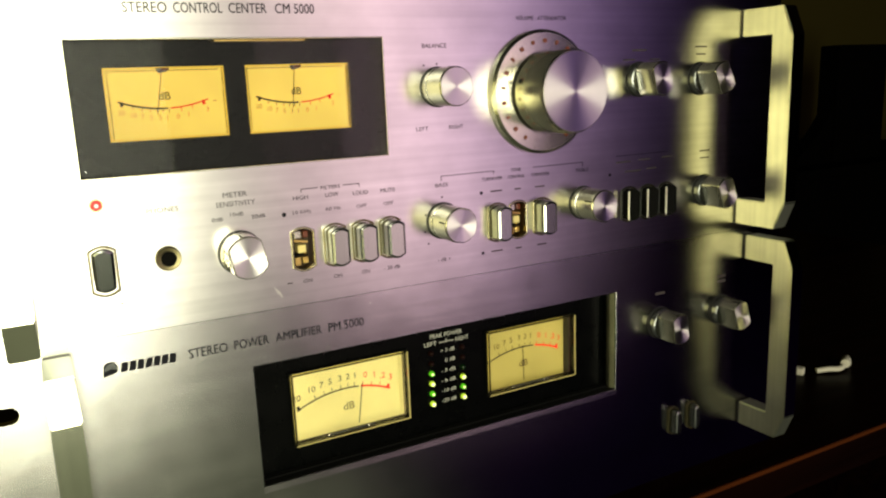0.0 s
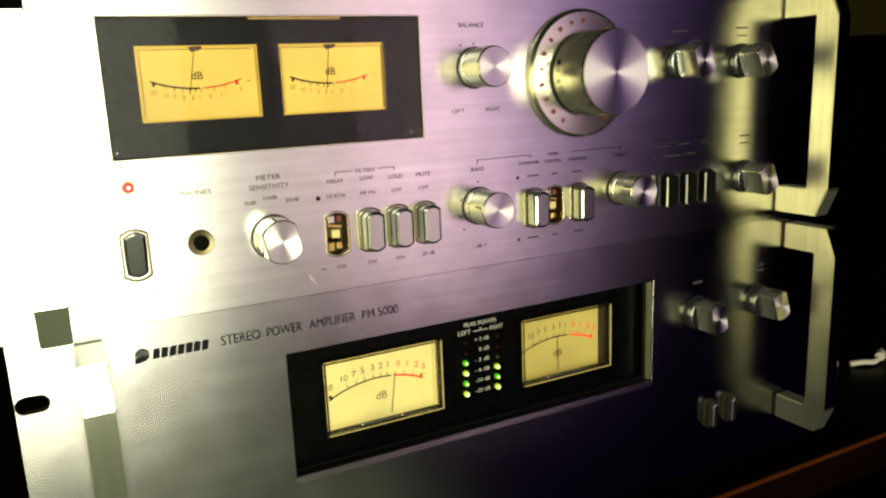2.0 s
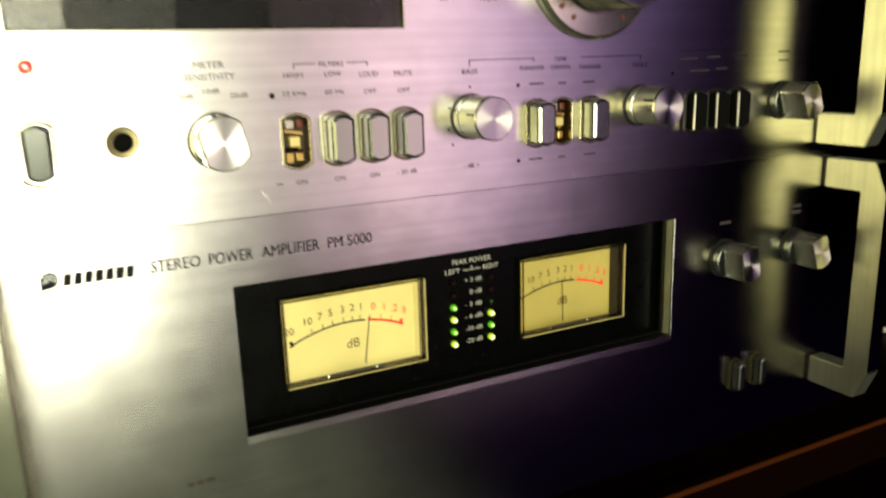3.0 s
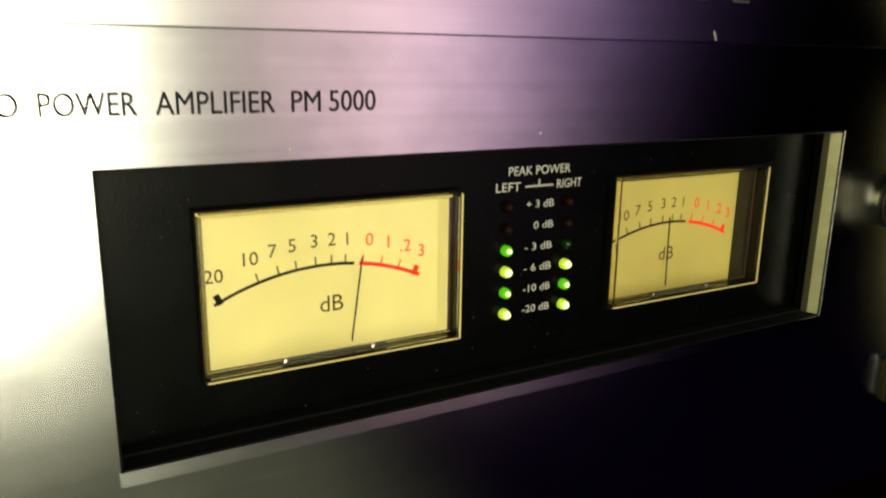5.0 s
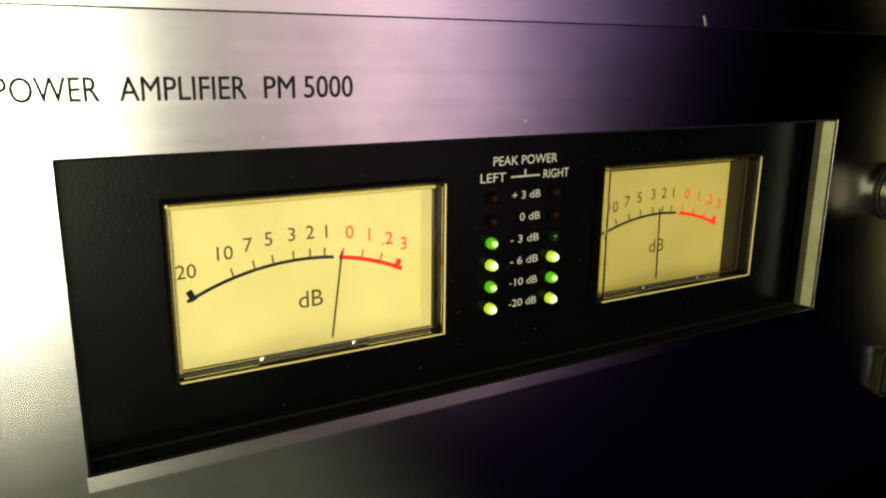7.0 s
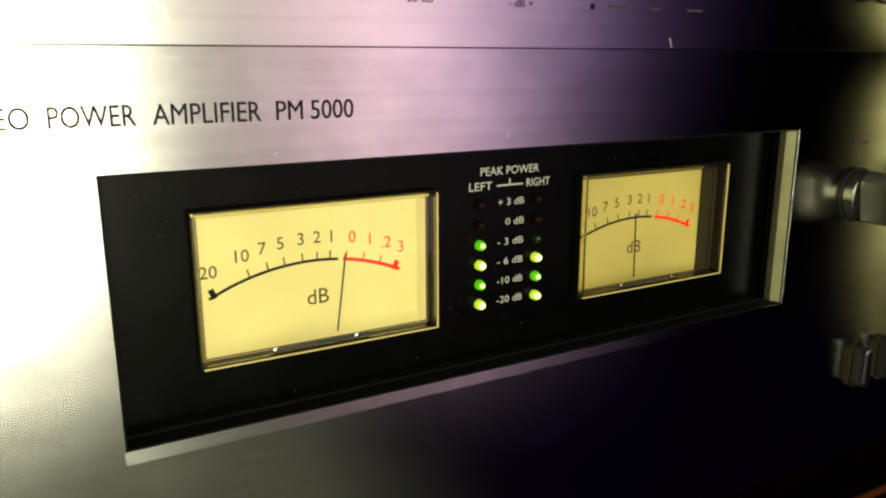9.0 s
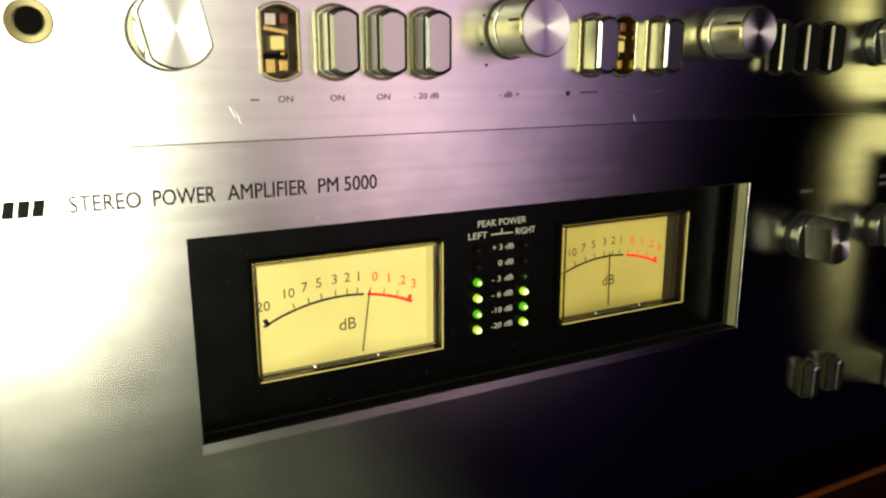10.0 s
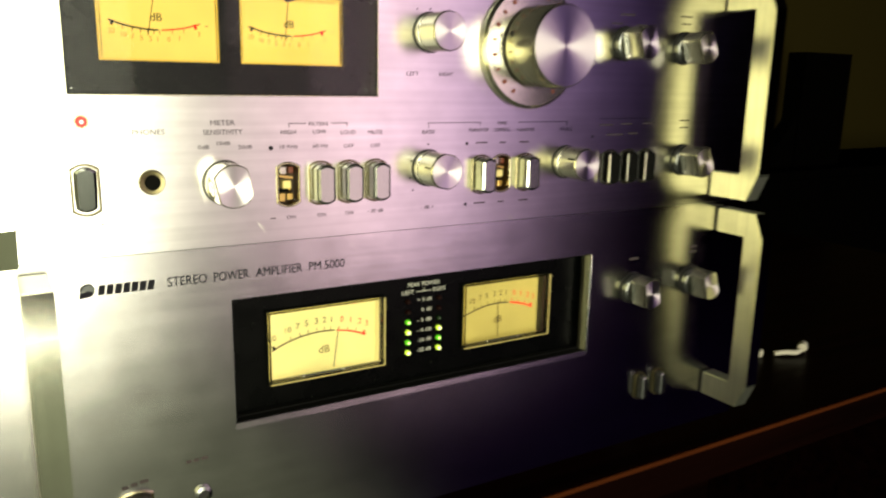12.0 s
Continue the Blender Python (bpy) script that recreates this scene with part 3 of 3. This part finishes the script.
    for x, z, r in ((0.1303, 0.2748, 0.0011), (0.2403, 0.2742, 0.0009), (0.2403, 0.2408, 0.0009), (0.3300, 0.2762, 0.0009), (0.2085, 0.3425, 0.0005), (0.2160, 0.3430, 0.0005),
                    (0.2060, 0.2660, 0.0005), (0.2052, 0.2570, 0.0005), (0.2070, 0.2505, 0.0005), (0.2160, 0.2745, 0.0005)):
        P("printed_dot", outline_bm([round_loop(x, z, r, 14)], INKY, 0.0001), INK)
    for x0, z0, x1, z1 in ((0.1395, 0.2862, 0.1480, 0.2862), (0.1610, 0.2862, 0.1695, 0.2862), (0.1395, 0.2845, 0.1395, 0.2864), (0.1695, 0.2845, 0.1695, 0.2864),
                           (0.2160, 0.2856, 0.2485, 0.2856), (0.2160, 0.2832, 0.2160, 0.2858), (0.2485, 0.2840, 0.2485, 0.2858),
                           (0.2745, 0.2854, 0.3095, 0.2854), (0.3095, 0.2832, 0.3095, 0.2856), (0.3350, 0.2868, 0.3760, 0.2868)):
        P("printed_line", stick(x0, z0, x1, z1, 0.00035, INKY, 0.0002), INK)

    # knobs and buttons
    for x, z, turn in ((0.1080, 0.2595, 12), (0.2160, 0.3315, 4), (0.3518, 0.3312, 14), (0.4018, 0.3302, 24), (0.2160, 0.2620, 78), (0.3095, 0.2618, 70), (0.4080, 0.2596, 20)):
        k = small_knob(a, x, z, turn, 0.0099 if x < 0.11 else 0.0093 if z < 0.27 and x < 0.35 else 0.0097, 0.0160 if x < 0.11 else 0.0205, 0.96 if x in (0.2160, 0.3095) else 0.80 if x < 0.3 else 0.66)
        k.location.z += Z
    # caps beyond x 0.33 are matt black in place of their dark reflections
    for x in (0.1550, 0.1700, 0.1850, 0.2500, 0.2800, 0.3450, 0.3600, 0.3750):
        drop(push_button(a, x, 0.2570, out=0.0096 if x < 0.33 else 0.0060, mat=CAP if x < 0.33 else VOID, rim=None if x < 0.33 else BLACK))
        if x > 0.33:
            # bright strip added as the highlight on the cap's left edge
            P("edge_glint", block((x - 0.0052, -0.0066, 0.2570 - 0.0088), (x - 0.0045, -0.0056, 0.2570 + 0.0088), 0.0002), HANDLE, "added bright strip for the lit edge of a darkened button")
    for x in (0.1385, 0.2640):
        drop(open_switch(a, x, 0.2570))

    # volume control
    vk = part("volume_knob", lathe([(0.0212, -0.0072), (0.0216, -0.0076), (0.0216, -0.0300), (0.0208, -0.0314)], 96), TURNED, a, "large turned aluminium volume knob", (0.2805, 0, 0.3264 + Z), True)
    part("dial_skirt", lathe([(0.0335, -0.0001), (0.0335, -0.0028), (0.0318, -0.0044), (0.0225, -0.0052), (0.0222, -0.0046)], 96), TURNED, vk, "graduated dial skirt", None, True)
    part("groove", lathe([(0.0205, -0.0040), (0.0205, -0.0073)], 64), BLACK, vk)
    part("face", lathe([(0.0206, -0.0315), (0.0204, -0.0319), (0.0060, -0.0317), (0.0002, -0.0316)], 96), FACE, vk, "spun aluminium knob face")
    part("index_dot", lathe([(0.0013, 0.0), (0.0013, -0.0003)], 16), INK, vk, "", None).matrix_local = Matrix.Translation((-0.0207, -0.0115, 0.0063)) @ pose(0, 0, 0, 0, 17, 0) @ pose(0, 0, 0, 0, 0, -90)
    for i in range(19):
        ang = radians(-150 + i * 300 / 18)
        x, z = 0.0274 * math.sin(ang), 0.0274 * math.cos(ang)
        ux, uz = math.sin(ang), math.cos(ang)
        part("dial_mark", stick(x - ux * 0.0010, z - uz * 0.0010, x + ux * 0.0010, z + uz * 0.0010, 0.0018 if i % 2 else 0.0012, -0.0056, 0.0010), DIAL_RED, vk)
    for x0, z0, x1, z1, wd in ((0.1232, 0.2395, 0.1246, 0.2362, 0.0003), (0.1250, 0.2380, 0.1262, 0.2345, 0.0002), (0.2705, 0.2326, 0.2716, 0.2300, 0.0005)):
        P("scratch", stick(x0, z0, x1, z1, wd, -0.00052, 0.0002), SCRATCH, "pale scratch")
    drop(handle(a, 0.0092, 0.2345, 0.3715))
    drop(handle(a, 0.4370, 0.2345, 0.3715))
    return a


# ---- lower unit: power amplifier ----
def power_amplifier():
    a = thing("power_amplifier", "brushed aluminium stereo power amplifier on a dark wooden shelf", "amplifier", (0, 0, 0.047))
    Z = -0.047

    def P(name, bm, mat, label="", smooth=False):
        ob = part(name, bm, mat, a, label, None, smooth)
        ob.location.z = Z
        return ob

    def drop(ob):
        ob.location.z += Z
        return ob

    L, R, B, T = -0.0045, 0.4845, 0.0650, 0.2294
    hole = [rect(0.1090, 0.3360, 0.1385, 0.2026)]
    hole += [capsule(-0.0005, 0.0050, zz, 0.0038) for zz in (0.2025, 0.0915)]
    P("front_panel", outline_bm([rect(L, R, B, T)] + hole, 0.0, 0.0050, 0.00015), DIMMED_PANEL, "brushed aluminium front panel in a dimmed tone")
    P("chassis", block((0.024, 0.022, B + 0.004), (0.456, 0.40, T - 0.003), 0.002), DARK, "black steel chassis")
    for x, y in ((0.06, 0.05), (0.42, 0.05), (0.06, 0.36), (0.42, 0.36)):
        f = P("rubber_foot", lathe([(0.013, 0.0), (0.014, 0.003), (0.0155, 0.022)], 24), BLACK)
        f.matrix_local = Matrix.Translation((x, y, Z + 0.070)) @ pose(0, 0, 0, -90, 0, 0)

    # meter window: a recess with a sloping lower lip and a bright side reveal
    w = P("meter_window", outline_bm([rect(0.1080, 0.3370, 0.1375, 0.2036), rect(0.1094, 0.3356, 0.1389, 0.2022)], 0.0004, 0.0098), DARK, "black recessed meter window")
    part("backplate", outline_bm([rect(0.1085, 0.3365, 0.1380, 0.2030), rect(0.1288, 0.1943, 0.1524, 0.1912), rect(0.2462, 0.3087, 0.1528, 0.1916)], 0.0100, 0.0120), PLATE, w, "dusty black plate")
    rv = bmesh.new()
    lower = [rv.verts.new(p) for p in ((0.3357, 0.0004, 0.1392), (0.3357, 0.0056, 0.1392), (0.3334, 0.0056, 0.1392), (0.3340, 0.0036, 0.1392))]
    upper = [rv.verts.new((v.co.x, v.co.y, 0.2020)) for v in lower]
    rv.faces.new(lower[::-1])
    rv.faces.new(upper)
    for i in range(4):
        rv.faces.new((lower[i], lower[(i + 1) % 4], upper[(i + 1) % 4], upper[i]))
    bmesh.ops.recalc_face_normals(rv, faces=rv.faces[:])
    part("side_reveal", rv, REVEAL, w, "bright sloping metal reveal")
    part("lower_lip", block((0.1096, 0.0060, 0.1389), (0.3342, 0.0100, 0.1396)), DARK, w)
    lip = bmesh.new()
    ends = [[lip.verts.new((x, y, z)) for y, z in ((-0.0004, 0.1354), (-0.00022, 0.1387), (0.0020, 0.1387), (0.0004, 0.1350))] for x in (0.1086, 0.3366)]
    lip.faces.new(ends[0])
    lip.faces.new(ends[1][::-1])
    for i in range(4):
        lip.faces.new((ends[0][i], ends[1][i], ends[1][(i + 1) % 4], ends[0][(i + 1) % 4]))
    bmesh.ops.recalc_face_normals(lip, faces=lip.faces[:])
    part("lower_bevel", lip, DIMMED_PANEL, w, "worn bright lower edge")

    for x0, zb, swing, wide in ((0.1288, 0.1524, 8.0, 0.0655), (0.2462, 0.1528, -1.5, 0.0625)):
        x1, zt = x0 + wide, zb + 0.0388
        cx = (x0 + x1) / 2
        card = YELLOW if x0 < 0.2 else YELLOW_DIM
        m = P("meter", block((x0 + 0.0008, 0.0172, zb - 0.0040), (x1 - 0.0006, 0.0178, zt - 0.0004)), card, "yellow backlit decibel meter")
        # left case wall borrows the card's emission for its yellow lit look
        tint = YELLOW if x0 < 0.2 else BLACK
        part("case_wall", joined(block((x1 - 0.0010, 0.0122, zb - 0.0040), (x1, 0.0171, zt)), block((x0, 0.0122, zt - 0.0010), (x1 - 0.0011, 0.0171, zt))), tint, m, "meter case wall, given the card's glow on the left")
        part("case_rim", outline_bm([rect(x0 - 0.0001, x1 + 0.0001, zb - 0.0001, zt + 0.0001), rect(x0 + 0.0009, x1 - 0.0009, zb + 0.0009, zt - 0.0009)], 0.0060, 0.0099, 0.0003), RIM, m, "clear acrylic edge, yellow-lit").visible_shadow = False
        part("cover", block((x0 + 0.0009, 0.0060, zb + 0.0009), (x1 - 0.0009, 0.0066, zt - 0.0009)), GLASS, m, "clear meter cover").visible_shadow = False
        part("rim_line", outline_bm([rect(x0 - 0.0006, x1 + 0.0006, zb - 0.0006, zt + 0.0006), rect(x0 - 0.00005, x1 + 0.00005, zb - 0.00005, zt + 0.00005)], 0.0075, 0.0099), VOID, m, "black joint round the cover")
        part("rim_line", outline_bm([rect(x0 + 0.0010, x1 - 0.0012, zb + 0.0010, zt - 0.0010), rect(x0 + 0.0013, x1 - 0.0017, zb + 0.0013, zt - 0.0013)], 0.0100, 0.0104), BROWN, m, "dark inner joint of the cover")
        # strips painting the light along the clear cover's edges
        part("lit_cover_edge", block((x1 - 0.0005, 0.0056, zb), (x1 - 0.0001, 0.0059, zt)), CREAM_Y, m, "clear cover's edge, coloured yellow for the light in it")
        part("lit_cover_edge", block((x0 + 0.0002, 0.0056, zb), (x1 - 0.0007, 0.0059, zb + 0.0003)), CREAM_Y, m, "clear cover's edge, coloured yellow for the light in it")
        px, pz, r = cx, zb - 0.0404, 0.0617
        y = 0.01705
        part("scale_line", arc_strip(px, pz, r, -27, 6.9, 0.0008, y), DIAL_INK, m)
        part("scale_line", arc_strip(px, pz, r, 8.2, 25, 0.0010, y), RED_INK, m)
        for ang, ink in ((-16.2, CARD_INK), (-11.4, CARD_INK), (-7.2, CARD_INK), (-2.6, CARD_INK), (1.2, CARD_INK), (4.6, CARD_INK), (9.0, RED_INK), (13.8, RED_INK), (18.6, RED_INK)):
            s, c = math.sin(radians(ang)), math.cos(radians(ang))
            part("scale_tick", stick(px + s * r, pz + c * r, px + s * (r + 0.0024), pz + c * (r + 0.0024), 0.00035, y - 0.0001, 0.00008), ink, m)
        for ang, ink in ((-25.6, DIAL_INK), (23.4, RED_INK)):
            s, c = math.sin(radians(ang)), math.cos(radians(ang))
            part("end_mark", stick(px + s * (r - 0.0006), pz + c * (r - 0.0006), px + s * (r + 0.0021), pz + c * (r + 0.0021), 0.0015, y - 0.0001, 0.00008), ink, m)
        for txt, ang, ink in (("20", -24.3, CARD_INK), ("10", -16.3, CARD_INK), ("7", -11.6, CARD_INK), ("5", -7.4, CARD_INK), ("3", -2.6, CARD_INK), ("2", 1.3, CARD_INK), ("1", 4.8, CARD_INK),
                              ("0", 10.0, RED_INK), ("1", 14.6, RED_INK), (".2", 19.0, RED_INK), ("3", 23.2, RED_INK)):
            s, c = math.sin(radians(ang)), math.cos(radians(ang))
            letters("scale_figure", txt, px + s * (r + 0.0058), pz + c * (r + 0.0064) - 0.0016, 0, 0.0033, y, ink, m)
        letters("scale_figure", "dB", cx + (0.0012 if x0 < 0.2 else 0.0), zb + 0.0090, 0, 0.0043, y, CARD_INK, m)
        tip = radians(swing)
        part("needle", stick(px + math.tan(tip) * (zb + 0.0008 - pz), zb + 0.0008, px + math.sin(tip) * (r + 0.002), pz + math.cos(tip) * (r + 0.002), 0.00035, 0.0150), DIAL_INK, m)
        part("needle_stop", block((cx - 0.0150, 0.0068, zb + 0.0014), (cx + 0.0120, 0.0080, zb + 0.0022), 0.0002), BLACK, m)
        for xx in (cx - 0.0145, cx + 0.0080):
            part("rivet", lathe([(0.0008, 0.0), (0.0006, -0.0006), (0.0001, -0.0007)], 10), TURNED, m, "", (xx, 0.0069, zb + 0.0019))

    # peak lights
    letters_rows = (("PEAK POWER", 0.2207, 0.1940, 0.0205, 0.0024), ("LEFT", 0.2105, 0.1898, 0.0078, 0.0024), ("RIGHT", 0.2308, 0.1898, 0.0085, 0.0024),
                    ("+ 3 dB", 0.2212, 0.1848, 0.0092, 0.0021), ("0 dB", 0.2226, 0.1788, 0.0066, 0.0021), ("- 3 dB", 0.2212, 0.1728, 0.0092, 0.0021),
                    ("- 6 dB", 0.2212, 0.1668, 0.0092, 0.0021), ("-10 dB", 0.2212, 0.1608, 0.0092, 0.0021), ("-20 dB", 0.2212, 0.1548, 0.0092, 0.0021))
    for txt, x, z, wd, h in letters_rows:
        drop(letters("lettering", txt, x, z, wd, h, 0.0098, WHITE_INK, a))
    P("printed_line", stick(0.2160, 0.1908, 0.2252, 0.1908, 0.0004, 0.0097, 0.0002), WHITE_INK)
    P("printed_line", stick(0.2205, 0.1908, 0.2205, 0.1926, 0.0004, 0.0097, 0.0002), WHITE_INK)
    zs = (0.1858, 0.1797, 0.1737, 0.1677, 0.1617, 0.1556)
    for x, lit in ((0.2102, (LED_OFF, LED_OFF, LED_G, LED_Y, LED_G, LED_Y)), (0.2303, (LED_OFF, LED_OFF, LED_GOFF, LED_Y, LED_G, LED_Y))):
        for z, mat in zip(zs, lit):
            on = mat in (LED_G, LED_Y)
            led = part("peak_light", lathe([(0.0015, 0.0102), (0.0015, 0.0090), (0.0013, 0.0081), (0.0008, 0.0075), (0.0001, 0.0073)], 20), mat, a,
                       "green peak light, lit" if on else "peak light, unlit", (x, 0, z + Z), True)
            if on:
                q = 0.0011 if mat is LED_Y else 0.0007
                part("core", lathe([(q, 0.0078), (q * 0.8, 0.0072), (q * 0.4, 0.0070), (0.0001, 0.00695)], 14), LED_CORE, led, "bright core", (-0.0002, -0.0002, 0.0002), True)

    # title
    drop(emblem(a, 0.0430, 0.2125, 0.0054, 0.0315))
    for txt, x0, x1 in (("STEREO", 0.0800, 0.0978), ("POWER", 0.1010, 0.1178), ("AMPLIFIER", 0.1212, 0.1448), ("PM", 0.1484, 0.1548), ("5000", 0.1568, 0.1676)):
        drop(letters("lettering", txt, x0, 0.2128, x1 - x0, 0.0045, -0.00012, INK, a, False, 0.0, 0.00007))

    # knobs, push switches, lower left controls
    for x, z, turn in ((0.3725, 0.1765, 10), (0.4275, 0.1755, 18)):
        k = small_knob(a, x, z, turn, 0.0098, 0.0190, 0.62)
        k.location.z += Z
    for x in (0.3860, 0.4030):
        drop(push_button(a, x, 0.1050, 0.0085, 0.0200, 0.0065, STEEL, SOCKET))
    drop(push_button(a, 0.0600, 0.1050, 0.0160, 0.0200, 0.0080, BLACK))
    s = P("small_socket", lathe([(0.0042, 0.0), (0.0042, -0.0018), (0.0026, -0.0022), (0.0024, -0.0010)], 28), STEEL, "small dull metal socket")
    s.location = (0.0910, 0, 0.1055 + Z)
    part("bore", lathe([(0.0024, -0.0009), (0.0024, -0.0012)], 20), BLACK, s)
    for x, z, wd in ((0.0555, 0.1178, 0.0030), (0.0595, 0.1186, 0.0030), (0.0640, 0.1192, 0.0040), (0.0850, 0.1240, 0.0026), (0.0885, 0.1240, 0.0026), (0.0925, 0.1242, 0.0034)):
        P("lettering", block((x - wd / 2, -0.00012, z - 0.0009), (x + wd / 2, 0.0001, z + 0.0009)), FAINT)
    for x, z in ((0.4275, 0.1955), (0.4275, 0.1990), (0.3725, 0.1960)):
        P("lettering", block((x - 0.004, -0.00012, z - 0.0008), (x + 0.004, 0.0001, z + 0.0008)), FAINT)
    for x, z, q in ((0.1478, 0.2050, 0.0003), (0.2130, 0.2062, 0.0003), (0.1720, 0.2240, 0.0003)):
        d = P("dust_speck", lathe([(q, 0.0), (q * 0.8, -q * 0.3), (q * 0.1, -q * 0.45)], 7, 0.7, x * 9000), CREAM)
        d.location = (x, 0, z + Z)
    drop(handle(a, 0.0200, 0.0880, 0.2250))
    drop(handle(a, 0.4480, 0.0880, 0.2250))
    return a


# ---- shelf and the things beside the stack ----
def shelf():
    s = thing("wooden_shelf", "dark red varnished wooden shelf under the stacked amplifiers", "shelf", (0, 0, -0.70))
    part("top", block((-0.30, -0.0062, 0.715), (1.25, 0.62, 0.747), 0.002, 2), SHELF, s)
    # thin strip added for the lit streak along the front edge
    part("edge_streak", block((-0.30, -0.0092, 0.7438), (1.25, -0.0064, 0.7473), 0.0012, 3), EDGE_STREAK, s, "front edge strip coloured for its orange light streak")
    for x in (-0.28, 1.20):
        part("side", block((x, 0.0, 0.0), (x + 0.025, 0.60, 0.715), 0.002), SHELF, s)
    part("back", block((-0.255, 0.57, 0.0), (1.20, 0.585, 0.715)), SHELF, s)


def low_cabinet():
    c = thing("low_cabinet", "low black cabinet against the olive back wall", "cabinet", (2.30, 1.08, -0.70))
    part("carcass", block((-0.62, -0.17, 0.03), (0.62, 0.19, 0.765), 0.003), SOOT, c)
    part("top", block((-0.64, -0.19, 0.765), (0.64, 0.20, 0.790), 0.004), SOOT, c)
    for x in (-0.56, 0.52):
        part("plinth", block((x, -0.15, 0.0), (x + 0.04, 0.17, 0.03)), SOOT, c)


def tall_box():
    b = thing("dark_box", "upright black box with a sloping side on the low cabinet", "box", (2.015, 0.96, 0.09))
    part("body", block((-0.108, -0.01, 0.0), (0.092, 0.05, 0.305), 0.004), SOOT, b)
    part("sloping_side", outline_bm([[(-0.27, 0.0), (-0.109, 0.0), (-0.109, 0.15), (-0.125, 0.12), (-0.16, 0.08), (-0.20, 0.05)]], 0.0, 0.04), SOOT, b)


def rug():
    # unseen pale slab, added to brighten low reflections in panel and handles
    r = thing("floor_bounce_patch", "unseen pale grey-green floor patch, added for its reflection", "rug", (0.0, -1.6, -0.70))
    part("bounce_slab", block((-0.90, -1.15, 0.0), (0.70, 1.48, 0.012), 0.004), FLOOR_BOUNCE, r)


def white_lead():
    w = thing("white_lead", "short white cable end with a plug lying on the dark shelf", "cable", (0.690, 0.086, 0.047))
    cu = bpy.data.curves.new("tmp", "CURVE")
    cu.dimensions, cu.bevel_depth, cu.bevel_resolution = "3D", 0.0026, 3
    sp = cu.splines.new("BEZIER")
    pts = [(-0.024, 0.006, 0.003), (-0.014, 0.000, 0.0045), (-0.004, -0.004, 0.004), (0.004, -0.003, 0.005)]
    sp.bezier_points.add(len(pts) - 1)
    for bp, co in zip(sp.bezier_points, pts):
        bp.co, bp.handle_left_type, bp.handle_right_type = co, "AUTO", "AUTO"
    tmp = new("tmp", cu)
    me = bpy.data.meshes.new_from_object(tmp.evaluated_get(bpy.context.evaluated_depsgraph_get()))
    bpy.data.objects.remove(tmp)
    part_mesh("lead", me, CREAM, w)
    plug = part("plug", lathe([(0.0001, -0.014), (0.0040, -0.0135), (0.0048, -0.010), (0.0044, 0.004), (0.0030, 0.012), (0.0001, 0.013)], 20), CREAM, w, "", (0.016, 0.003, 0.0058), True)
    plug.rotation_euler = (radians(-6), 0, radians(-58))
    clip = part("clip", block((-0.0050, -0.0045, 0.0), (0.0050, 0.0045, 0.007), 0.0020, 3), CREAM, w, "", (-0.038, 0.014, 0.0))
    clip.rotation_euler = (0, 0, radians(30))


power_amplifier()
control_amplifier()
shelf()
low_cabinet()
tall_box()
rug()
white_lead()
